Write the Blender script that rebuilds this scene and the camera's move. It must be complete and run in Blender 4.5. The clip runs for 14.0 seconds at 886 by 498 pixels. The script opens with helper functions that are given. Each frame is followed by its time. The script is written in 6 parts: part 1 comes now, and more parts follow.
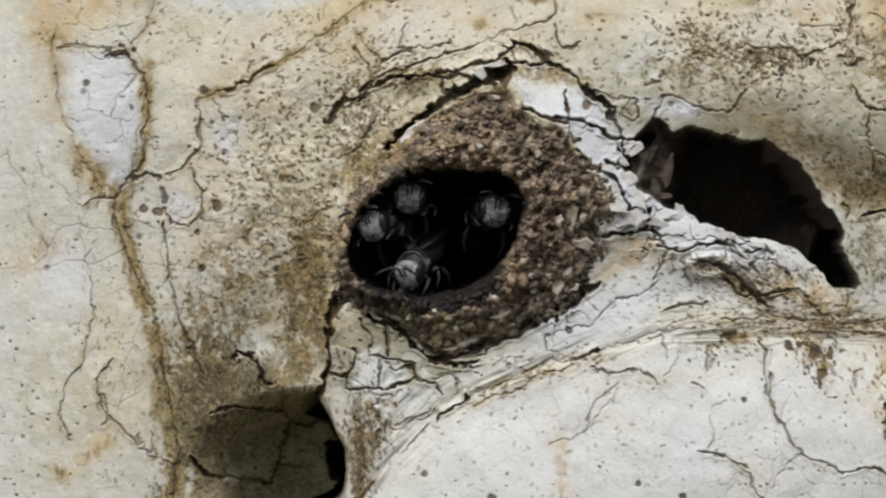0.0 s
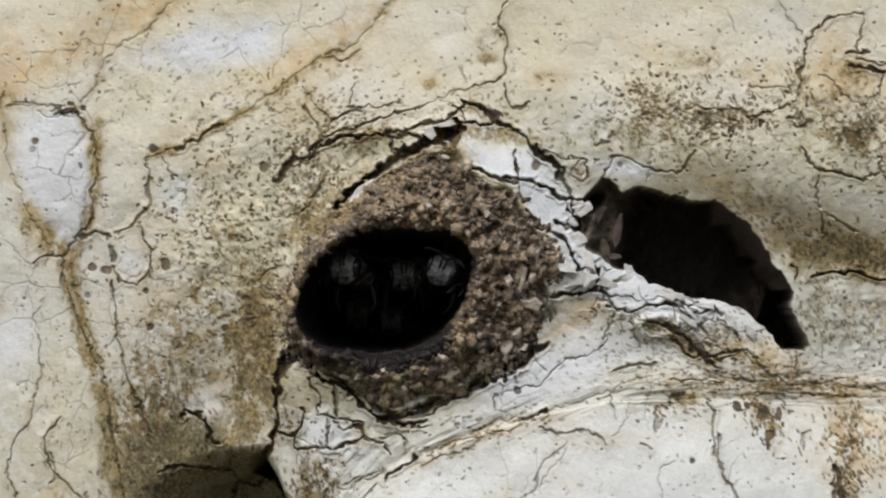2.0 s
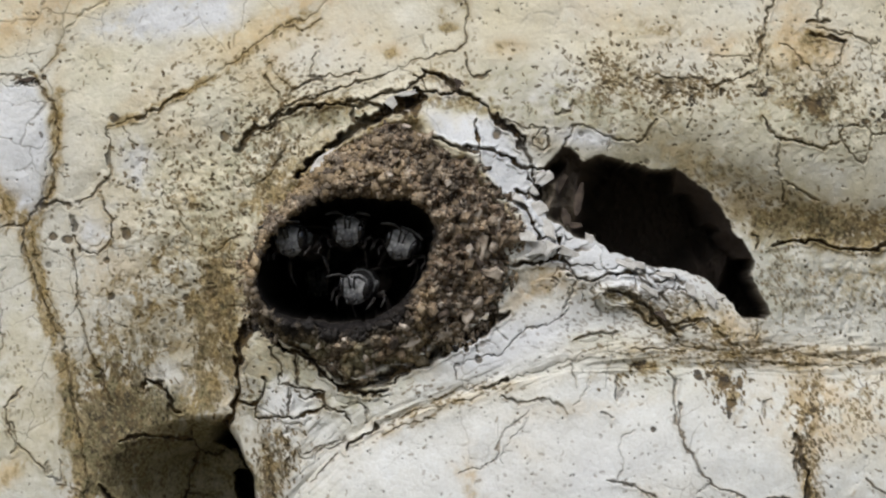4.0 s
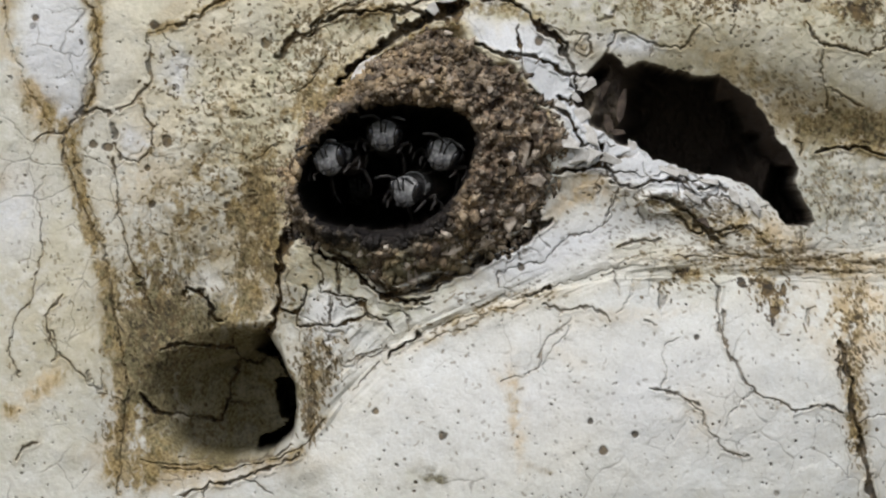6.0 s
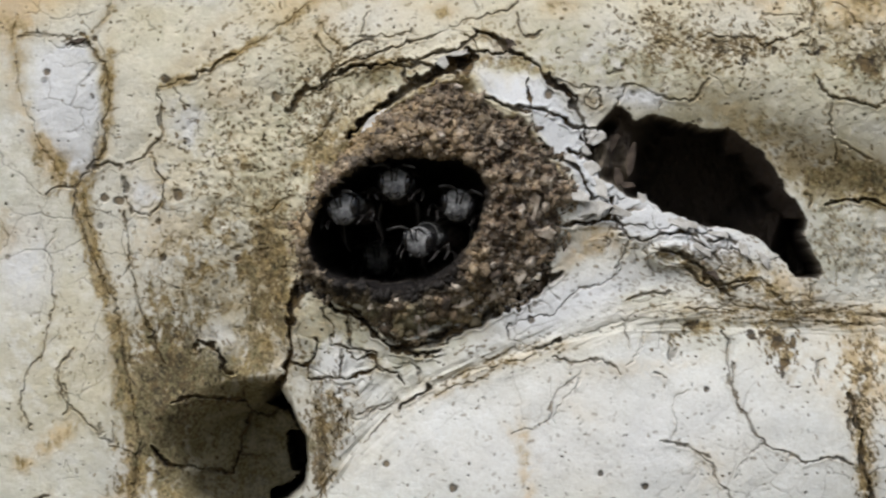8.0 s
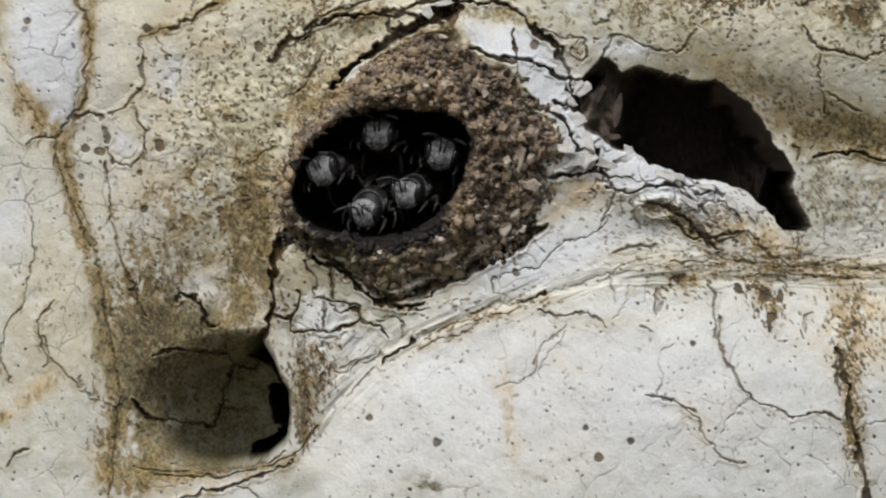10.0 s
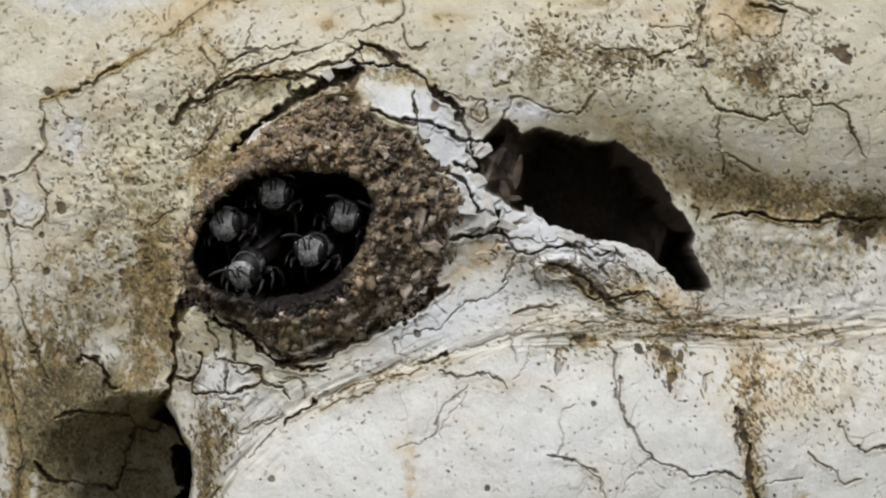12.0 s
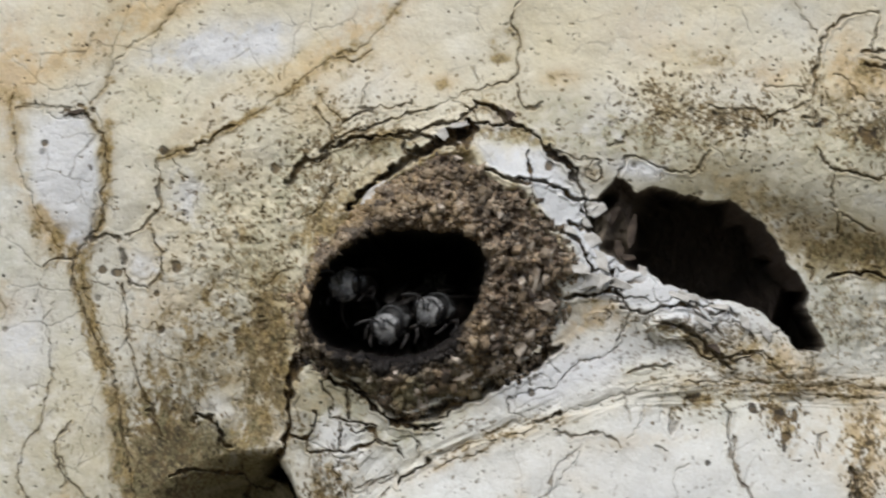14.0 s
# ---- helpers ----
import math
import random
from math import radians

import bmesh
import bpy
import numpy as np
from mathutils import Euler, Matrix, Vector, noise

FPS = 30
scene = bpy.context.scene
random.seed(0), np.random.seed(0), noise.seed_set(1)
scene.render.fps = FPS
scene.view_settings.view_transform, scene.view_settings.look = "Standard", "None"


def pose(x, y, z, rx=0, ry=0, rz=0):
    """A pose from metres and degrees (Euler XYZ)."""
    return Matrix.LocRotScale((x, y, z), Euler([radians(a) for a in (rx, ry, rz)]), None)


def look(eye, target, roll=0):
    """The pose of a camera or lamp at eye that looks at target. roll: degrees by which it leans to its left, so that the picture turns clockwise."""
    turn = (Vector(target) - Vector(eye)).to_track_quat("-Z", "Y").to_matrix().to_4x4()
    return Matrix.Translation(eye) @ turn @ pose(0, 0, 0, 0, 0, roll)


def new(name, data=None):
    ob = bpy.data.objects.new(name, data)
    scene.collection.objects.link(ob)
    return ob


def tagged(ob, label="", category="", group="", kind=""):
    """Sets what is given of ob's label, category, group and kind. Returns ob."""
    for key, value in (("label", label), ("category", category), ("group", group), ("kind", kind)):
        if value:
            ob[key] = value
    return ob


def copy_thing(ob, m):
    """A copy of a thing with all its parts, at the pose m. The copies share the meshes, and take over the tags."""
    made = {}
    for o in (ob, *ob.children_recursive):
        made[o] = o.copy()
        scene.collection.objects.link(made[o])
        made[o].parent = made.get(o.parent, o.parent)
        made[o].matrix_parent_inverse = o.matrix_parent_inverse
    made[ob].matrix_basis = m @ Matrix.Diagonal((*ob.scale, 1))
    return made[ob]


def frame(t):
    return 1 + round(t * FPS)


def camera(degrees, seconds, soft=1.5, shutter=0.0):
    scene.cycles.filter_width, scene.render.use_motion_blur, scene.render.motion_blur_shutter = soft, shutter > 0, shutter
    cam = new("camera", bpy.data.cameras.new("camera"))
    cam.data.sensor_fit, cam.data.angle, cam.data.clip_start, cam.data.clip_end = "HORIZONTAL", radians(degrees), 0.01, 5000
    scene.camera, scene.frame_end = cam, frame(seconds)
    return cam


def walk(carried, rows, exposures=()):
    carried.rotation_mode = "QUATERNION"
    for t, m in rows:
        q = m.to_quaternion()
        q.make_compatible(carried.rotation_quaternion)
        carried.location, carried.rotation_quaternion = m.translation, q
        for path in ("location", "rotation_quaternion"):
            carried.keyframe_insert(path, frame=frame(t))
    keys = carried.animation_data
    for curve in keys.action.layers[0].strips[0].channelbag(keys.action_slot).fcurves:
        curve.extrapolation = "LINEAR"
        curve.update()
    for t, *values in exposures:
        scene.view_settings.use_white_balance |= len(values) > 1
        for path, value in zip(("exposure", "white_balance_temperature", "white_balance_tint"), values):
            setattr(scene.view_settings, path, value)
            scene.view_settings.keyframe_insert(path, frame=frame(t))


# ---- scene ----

# One plan unit (p) is 0.06 mm on the bark; plan u runs to the right, v downwards.
P = 0.00006
ZC = 1.45
LENS = 10.0
DIST = 784 / math.tan(radians(LENS / 2)) * P

cam = camera(LENS, 14.0, soft=2.08, shutter=0.4)
# seconds, drift right, drift down (plan units), nearness, turn
SWAY = [
    (0.0, 67.4, 49.9, 0.9947, -0.15),
    (0.5, -39.9, 77.7, 0.9955, -0.14),
    (1.0, -101.7, 133.3, 0.9955, -0.05),
    (1.5, -91.5, 178.1, 0.9953, -0.02),
    (2.0, -23.5, 155.7, 0.9953, 0.08),
    (2.5, 7.8, 168.1, 0.9953, 0.06),
    (2.7, -6.3, 108.1, 0.9963, 0.08),
    (4.8, -105.9, 94.4, 0.9945, -0.04),
    (5.0, -84.3, 15.6, 0.9962, 0.05),
    (5.5, 45.6, -11.2, 0.9998, 0.03),
    (6.0, -18.2, -62.6, 0.9999, -0.06),
    (6.5, 0.1, 0.0, 1.0000, -0.00),
    (7.0, -104.7, 48.3, 0.9982, -0.03),
    (7.5, -83.6, 24.3, 0.9960, -0.13),
    (8.0, 0.1, 31.0, 0.9971, -0.15),
    (8.2, 33.0, -21.3, 0.9990, -0.02),
    (10.3, -44.2, -53.7, 1.0073, -0.05),
    (10.5, -58.3, -15.6, 1.0061, -0.08),
    (11.0, -119.0, 90.1, 1.0050, -0.01),
    (11.5, -124.7, 99.1, 1.0037, -0.01),
    (12.0, -202.5, 55.4, 1.0037, -0.19),
    (12.5, -182.5, 66.0, 1.0042, -0.14),
    (13.0, -149.0, 103.6, 1.0021, -0.21),
    (13.5, -119.1, 132.8, 1.0008, -0.17),
    (14.0, -0.4, 159.6, 1.0024, -0.09),
]


def sway_pose(right, down, near, turn):
    a = complex(-right, -down) / (near * complex(math.cos(radians(turn)), math.sin(radians(turn))))
    return look((0, -DIST / near, ZC), (a.real * P, 0, ZC - a.imag * P), turn)


walk(cam, [(t, sway_pose(*r)) for t, *r in SWAY], [(0.0, 0.07, 5920, 8), (14.0, 0.07, 5920, 8)])

# ---- light: a bright overcast sky, the sun a wide soft patch high in front ----
world = bpy.data.worlds.new("overcast_sky")
scene.world = world
world.use_nodes = True
wn = world.node_tree
sky = wn.nodes.new("ShaderNodeTexSky")
sky.sky_type = "NISHITA"
sky.sun_disc = False
sky.sun_elevation, sky.sun_rotation = radians(53), radians(197)
sky.air_density, sky.dust_density, sky.ozone_density = 1.0, 6.0, 0.6
wn.links.new(sky.outputs[0], wn.nodes["Background"].inputs["Color"])
wn.nodes["Background"].inputs["Strength"].default_value = 0.11
sun = new("sun", bpy.data.lights.new("sun", "SUN"))
sun.data.energy, sun.data.angle, sun.data.color = 1.5, radians(35), (1.0, 0.96, 0.9)
sun.matrix_world = look((-0.7, -2.3, 3.2), (0, 0, 0))


# ---- materials ----
def material(name, rough=0.8, metal=0.0, spec=0.35):
    m = bpy.data.materials.new(name)
    m.use_nodes = True
    b = m.node_tree.nodes["Principled BSDF"]
    b.inputs["Roughness"].default_value = rough
    b.inputs["Metallic"].default_value = metal
    b.inputs["Specular IOR Level"].default_value = spec
    return m, m.node_tree, b


def node(tree, kind, **values):
    n = tree.nodes.new(kind)
    for key, value in values.items():
        n.inputs[key.replace("_", " ")].default_value = value
    return n


def noise_at(tree, scale, detail=4.0, rough=0.6, source=None):
    n = node(tree, "ShaderNodeTexNoise", Scale=scale, Detail=detail, Roughness=rough)
    if source is None:
        source = tree.nodes.new("ShaderNodeTexCoord").outputs["Object"]
    tree.links.new(source, n.inputs["Vector"])
    return n.outputs["Fac"]


def ramp(tree, source, lo, hi, a=0.0, b=1.0):
    n = node(tree, "ShaderNodeMapRange")
    tree.links.new(source, n.inputs["Value"])
    for key, value in (("From Min", lo), ("From Max", hi), ("To Min", a), ("To Max", b)):
        n.inputs[key].default_value = value
    return n.outputs["Result"]


def times_of(tree, a, b):
    n = tree.nodes.new("ShaderNodeMath")
    n.operation = "MULTIPLY"
    n.use_clamp = True
    tree.links.new(a, n.inputs[0])
    tree.links.new(b, n.inputs[1])
    return n.outputs[0]


def blend(tree, fac, a, b):
    n = tree.nodes.new("ShaderNodeMix")
    n.data_type = "RGBA"
    if isinstance(fac, float):
        n.inputs["Factor"].default_value = fac
    else:
        tree.links.new(fac, n.inputs["Factor"])
    for slot, value in (("A", a), ("B", b)):
        sockets = [s for s in n.inputs if s.name == slot and s.type == "RGBA"]
        if isinstance(value, tuple):
            sockets[0].default_value = (*value, 1)
        else:
            tree.links.new(value, sockets[0])
    return [s for s in n.outputs if s.type == "RGBA"][0]


def bump(tree, shader, height, strength, distance):
    n = node(tree, "ShaderNodeBump", Strength=strength, Distance=distance)
    tree.links.new(height, n.inputs["Height"])
    tree.links.new(n.outputs["Normal"], shader.inputs["Normal"])


def bark_material():
    m, t, b = material("pale_weathered_bark", 0.82, spec=0.25)
    wear = t.nodes.new("ShaderNodeVertexColor")
    wear.layer_name = "wear"
    marks = t.nodes.new("ShaderNodeVertexColor")
    marks.layer_name = "marks"
    w = t.nodes.new("ShaderNodeSeparateColor")
    k = t.nodes.new("ShaderNodeSeparateColor")
    t.links.new(wear.outputs["Color"], w.inputs[0])
    t.links.new(marks.outputs["Color"], k.inputs[0])
    ochre, lichen_shade = wear.outputs["Alpha"], marks.outputs["Alpha"]
    coarse, mid, fine = noise_at(t, 90, 5, 0.65), noise_at(t, 420, 5, 0.65), noise_at(t, 2600, 3, 0.6)
    grey = blend(t, ramp(t, mid, 0.35, 0.7), (0.62, 0.63, 0.595), (0.725, 0.74, 0.72))
    cream = blend(t, ramp(t, coarse, 0.35, 0.65), (0.655, 0.602, 0.438), (0.692, 0.663, 0.548))
    c = blend(t, w.outputs[0], grey, cream)
    c = blend(t, times_of(t, lichen_shade, ramp(t, mid, 0.3, 0.65, 0.6, 1.0)), c, blend(t, ramp(t, coarse, 0.35, 0.65), (0.40, 0.395, 0.26), (0.50, 0.505, 0.39)))
    c = blend(t, times_of(t, ochre, ramp(t, mid, 0.3, 0.65, 0.65, 1.0)), c, blend(t, ramp(t, mid, 0.35, 0.65), (0.50, 0.32, 0.12), (0.63, 0.47, 0.24)))
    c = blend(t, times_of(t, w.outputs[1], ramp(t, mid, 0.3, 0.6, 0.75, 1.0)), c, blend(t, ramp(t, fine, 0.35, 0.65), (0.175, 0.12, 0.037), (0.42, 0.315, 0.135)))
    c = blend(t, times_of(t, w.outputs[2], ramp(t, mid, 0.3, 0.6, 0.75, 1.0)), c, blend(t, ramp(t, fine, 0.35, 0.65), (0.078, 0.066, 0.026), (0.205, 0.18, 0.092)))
    c = blend(t, times_of(t, k.outputs[1], ramp(t, fine, 0.2, 0.5, 0.7, 1.0)), c, (0.68, 0.697, 0.71))
    c = blend(t, ramp(t, fine, 0.3, 0.75, 0.0, 0.22), c, (0.34, 0.30, 0.2))
    # cavity wood: dark brown with the recess shade in its colour
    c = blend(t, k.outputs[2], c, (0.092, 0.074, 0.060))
    c = blend(t, times_of(t, k.outputs[0], ramp(t, fine, 0.2, 0.45, 0.85, 1.0)), c, blend(t, ramp(t, noise_at(t, 900, 3, 0.6), 0.42, 0.62), (0.03, 0.023, 0.015), (0.14, 0.098, 0.045)))
    t.links.new(c, b.inputs["Base Color"])
    bump(t, b, fine, 0.35, 0.0003)
    return m


def grain_material(name, colours, rough=0.7, spec=0.4, scale=1800):
    """Two mottled colours, shifted from piece to piece."""
    m, t, b = material(name, rough, spec=spec)
    geo = t.nodes.new("ShaderNodeNewGeometry")
    info = t.nodes.new("ShaderNodeObjectInfo")
    fine = noise_at(t, scale, 4, 0.65)
    lumps = node(t, "ShaderNodeTexVoronoi", Scale=scale)
    t.links.new(t.nodes.new("ShaderNodeTexCoord").outputs["Object"], lumps.inputs["Vector"])
    lump = t.nodes.new("ShaderNodeSeparateColor")
    t.links.new(lumps.outputs["Color"], lump.inputs[0])
    c = blend(t, geo.outputs["Random Per Island"], colours[0], colours[1])
    c = blend(t, times_of(t, ramp(t, fine, 0.35, 0.6), ramp(t, lump.outputs[0], 0.3, 1.0, 0.15, 1.0)), c, colours[2])
    c = blend(t, ramp(t, noise_at(t, 230, 3, 0.6), 0.45, 0.65, 0.0, 0.7), c, tuple(x * 0.5 for x in colours[0]))
    c = blend(t, ramp(t, info.outputs["Random"], 0.0, 1.0, 0.0, 0.35), c, colours[0])
    wear = t.nodes.new("ShaderNodeVertexColor")
    wear.layer_name = "wear"
    w = t.nodes.new("ShaderNodeSeparateColor")
    t.links.new(wear.outputs["Color"], w.inputs[0])
    c = blend(t, w.outputs[1], c, (0.15, 0.138, 0.075))
    c = blend(t, times_of(t, w.outputs[2], ramp(t, fine, 0.3, 0.6, 0.3, 1.0)), c, (0.47, 0.35, 0.19))
    # dark resin, and the rim's shade put into the colour
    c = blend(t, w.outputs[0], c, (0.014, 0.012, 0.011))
    t.links.new(c, b.inputs["Base Color"])
    bump(t, b, lumps.outputs["Distance"], 0.6, -0.0003)
    return m


def plain_material(name, a, b2, scale, rough, spec=0.4, strength=0.3):
    m, t, b = material(name, rough, spec=spec)
    n = noise_at(t, scale, 4, 0.65)
    t.links.new(blend(t, ramp(t, n, 0.35, 0.66), a, b2), b.inputs["Base Color"])
    bump(t, b, n, strength, 0.0002)
    return m


BARK = bark_material()
COLLAR = grain_material("resin_and_mud", ((0.195, 0.14, 0.095), (0.16, 0.115, 0.077), (0.58, 0.475, 0.335)), 0.85, 0.12, 1100)
GRAIN = grain_material("resin_grains", ((0.05, 0.038, 0.029), (0.64, 0.54, 0.40), (0.30, 0.212, 0.125)), 0.65, 0.25, 2500)
# one resin in two tones: mouth end shaded by colour, deep end lightened
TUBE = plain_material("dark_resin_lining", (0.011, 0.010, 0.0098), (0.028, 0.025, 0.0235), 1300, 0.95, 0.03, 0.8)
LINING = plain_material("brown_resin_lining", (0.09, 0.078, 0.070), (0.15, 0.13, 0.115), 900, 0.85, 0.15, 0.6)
CHIP = plain_material("pale_bark_chip", (0.20, 0.155, 0.11), (0.54, 0.48, 0.40), 900, 0.85, 0.2, 0.9)
CLOD = plain_material("mud_crumb", (0.10, 0.075, 0.05), (0.34, 0.26, 0.17), 1300, 0.85, 0.2, 0.9)
DARK_CLOD = plain_material("dark_resin_crumb", (0.03, 0.023, 0.018), (0.11, 0.08, 0.055), 1300, 0.6, 0.4, 0.9)
PALE = plain_material("white_bark_plate", (0.40, 0.38, 0.335), (0.68, 0.67, 0.64), 700, 0.85, 0.2, 0.7)
FLAKE = plain_material("torn_grey_bark", (0.025, 0.019, 0.015), (0.115, 0.09, 0.07), 700, 0.85, 0.2, 0.6)
FACE = plain_material("grey_haired_bee_face", (0.06, 0.062, 0.066), (0.40, 0.40, 0.395), 1500, 0.5, 0.5, 0.8)
HAIR = plain_material("pale_bee_hair", (0.03, 0.031, 0.033), (0.17, 0.17, 0.165), 2600, 0.7, 0.3, 0.9)
CLYPEUS = plain_material("dark_bee_clypeus", (0.02, 0.02, 0.022), (0.14, 0.14, 0.14), 2400, 0.4, 0.5, 0.6)
SHELL = plain_material("black_bee_shell", (0.012, 0.012, 0.012), (0.036, 0.034, 0.032), 2200, 0.5, 0.35, 0.4)
EYE_M = plain_material("dark_compound_eye", (0.012, 0.011, 0.012), (0.025, 0.024, 0.024), 6000, 0.12, 0.6, 0.1)
LIMB = plain_material("dark_brown_limb", (0.014, 0.0125, 0.012), (0.046, 0.040, 0.036), 2500, 0.5, 0.35, 0.3)
ABDOMEN = plain_material("brown_black_abdomen", (0.014, 0.011, 0.009), (0.045, 0.034, 0.027), 1500, 0.45, 0.4, 0.4)
WING = plain_material("smoky_wing", (0.015, 0.013, 0.011), (0.03, 0.026, 0.022), 1200, 0.45, 0.3, 0.2)
SOIL = plain_material("leaf_litter_soil", (0.06, 0.05, 0.03), (0.14, 0.12, 0.07), 6, 0.95, 0.2, 0.5)


# ---- plan arithmetic ----
TABLE = np.random.RandomState(7).rand(256, 256).astype(np.float32)
SHIFT = np.random.RandomState(8).rand(2, 256, 256).astype(np.float32)


def value(x, y, k=0):
    """Smooth lattice noise, 0 to 1."""
    xi, yi = np.floor(x).astype(np.int32), np.floor(y).astype(np.int32)
    fx, fy = x - xi, y - yi
    fx, fy = fx * fx * (3 - 2 * fx), fy * fy * (3 - 2 * fy)
    xi, yi = xi + 37 * k, yi + 91 * k
    a, b = TABLE[yi % 256, xi % 256], TABLE[yi % 256, (xi + 1) % 256]
    c, d = TABLE[(yi + 1) % 256, xi % 256], TABLE[(yi + 1) % 256, (xi + 1) % 256]
    return (a * (1 - fx) + b * fx) * (1 - fy) + (c * (1 - fx) + d * fx) * fy


def value_grid(x, y, k=0):
    """The same noise on a grid of columns x and rows y."""
    xi, yi = np.floor(x).astype(np.int32), np.floor(y).astype(np.int32)
    fx, fy = (x - xi).astype(np.float32), (y - yi).astype(np.float32)[:, None]
    fx, fy = fx * fx * (3 - 2 * fx), fy * fy * (3 - 2 * fy)
    xi, yi = xi + 37 * k, yi + 91 * k
    across = TABLE[:, xi % 256] * (1 - fx) + TABLE[:, (xi + 1) % 256] * fx
    return across[yi % 256] * (1 - fy) + across[(yi + 1) % 256] * fy


def fbm(u, v, size, octaves=4, k=0):
    """Layered noise about 0, within about -1 to 1; quicker where u and v form a plain grid."""
    total, weight, gain = 0.0, 0.0, 1.0
    plain = u.ndim == 2 and u.shape[0] > 1 and np.array_equal(u[0], u[-1]) and np.array_equal(v[:, 0], v[:, -1])
    for i in range(octaves):
        if plain:
            total = total + gain * (value_grid(u[0] / size, v[:, 0] / size, k + i) * 2 - 1)
        else:
            total = total + gain * (value(u / size, v / size, k + i) * 2 - 1)
        weight, gain, size = weight + gain, gain * 0.55, size * 0.5
    return total / weight


def cells(u, v, size, k=0):
    """Nearest and second nearest distance to scattered seeds, in units of size, and a number for the nearest."""
    x, y = u / size, v / size
    xi, yi = np.floor(x).astype(np.int32), np.floor(y).astype(np.int32)
    one, two, who = np.full(x.shape, 9.0, np.float32), np.full(x.shape, 9.0, np.float32), np.zeros(x.shape, np.float32)
    for dx in (-1, 0, 1):
        for dy in (-1, 0, 1):
            cx, cy = xi + dx, yi + dy
            i, j = (cy + 53 * k) % 256, (cx + 17 * k) % 256
            d = np.hypot(cx + SHIFT[0][i, j] - x, cy + SHIFT[1][i, j] - y)
            two = np.minimum(two, np.maximum(one, d))
            who = np.where(d < one, TABLE[i, j], who)
            one = np.minimum(one, d)
    return one, two, who


def ease(x, lo, hi):
    x = np.clip((x - lo) / (hi - lo), 0, 1)
    return x * x * (3 - 2 * x)


def blob(u, v, cu, cv, ru, rv, turn=0.0):
    c, s = math.cos(radians(turn)), math.sin(radians(turn))
    a, b = (u - cu) * c + (v - cv) * s, (v - cv) * c - (u - cu) * s
    return np.exp(-((a / ru) ** 2 + (b / rv) ** 2))


def line_distance(u, v, pts):
    best = np.full(u.shape, 1e6, np.float32)
    for (ax, ay), (bx, by) in zip(pts, pts[1:]):
        dx, dy = bx - ax, by - ay
        k = np.clip(((u - ax) * dx + (v - ay) * dy) / (dx * dx + dy * dy), 0, 1)
        best = np.minimum(best, np.hypot(u - ax - k * dx, v - ay - k * dy))
    return best


def inside(u, v, pts):
    """Distance to a closed outline, positive within."""
    ring = [*pts, pts[0]]
    odd = np.zeros(u.shape, bool)
    for (ax, ay), (bx, by) in zip(ring, ring[1:]):
        if ay != by:
            odd ^= ((ay > v) != (by > v)) & (u < (bx - ax) * (v - ay) / (by - ay) + ax)
    d = line_distance(u, v, ring)
    return np.where(odd, d, -d)


# ---- outlines on the bark ----
CAVITY = [(1040, 256), (1034, 238), (1050, 204), (1076, 178), (1090, 157), (1106, 158), (1124, 180), (1146, 170), (1166, 173), (1184, 181), (1222, 183), (1248, 192), (1300, 199), (1340, 220), (1364, 248), (1398, 296),
          (1430, 345), (1436, 386), (1452, 424), (1463, 456), (1452, 469), (1420, 466), (1400, 456), (1392, 436), (1356, 402), (1336, 388), (1290, 374), (1246, 364), (1208, 350), (1172, 344), (1144, 318), (1110, 318), (1088, 300), (1062, 284)]
HOLLOW = [(268, 712), (340, 672), (420, 658), (488, 648), (512, 690), (538, 742), (543, 790), (532, 838), (500, 868), (420, 884), (340, 872), (278, 826), (250, 770)]
BULGE = [(524, 1300), (532, 930), (572, 842), (622, 768), (712, 674), (850, 624), (965, 584), (1100, 556), (1300, 552), (1568, 566), (2600, 590), (2600, 1300)]
MOUND = [(544, 460), (536, 390), (556, 312), (602, 240), (650, 190), (706, 148), (752, 122), (800, 104), (838, 104), (862, 146), (906, 166), (934, 178), (952, 214), (978, 248), (1010, 282), (1020, 318),
         (1002, 346), (1000, 374), (984, 402), (964, 432), (956, 464), (930, 482), (884, 502), (850, 528), (792, 544), (764, 562), (742, 574), (706, 580), (686, 556), (654, 528), (612, 506), (584, 490), (556, 478)]
PLATE = [(50, 46), (110, 36), (156, 40), (168, 90), (180, 160), (168, 236), (142, 284), (108, 270), (66, 208), (38, 130)]
LIP = [(628, 264), (666, 252), (712, 249), (768, 251), (818, 257), (845, 271), (859, 300), (858, 330), (845, 372), (822, 408), (798, 435), (766, 455), (720, 466), (664, 466),
       (620, 462), (590, 452), (565, 430), (550, 402), (549, 360), (567, 318), (594, 290)]
MOUTH = (706, 361)


def ray_radius(a, outline):
    """Distance from the mouth's middle to an outline, at angles a (0 right, quarter turn down)."""
    ring = [*outline, outline[0]]
    best = np.zeros_like(a)
    for (ax, ay), (bx, by) in zip(ring, ring[1:]):
        ex, ey, fx, fy = ax - MOUTH[0], ay - MOUTH[1], bx - ax, by - ay
        c, s = np.cos(a), np.sin(a)
        den = c * fy - s * fx
        den = np.where(np.abs(den) < 1e-9, 1e-9, den)
        r, k = (ex * fy - ey * fx) / den, (ex * s - ey * c) / den
        best = np.where((k >= 0) & (k <= 1) & (r > 0), np.maximum(best, r), best)
    return best


LIP_ANGLES = np.linspace(-math.pi, math.pi, 721)
LIP_RADII = ray_radius(LIP_ANGLES[:-1] + 0.0007, LIP)
LIP_RADII = np.mean([np.roll(LIP_RADII, k) for k in range(-12, 13, 2)], axis=0)
LIP_RADII = np.r_[LIP_RADII, LIP_RADII[0]]


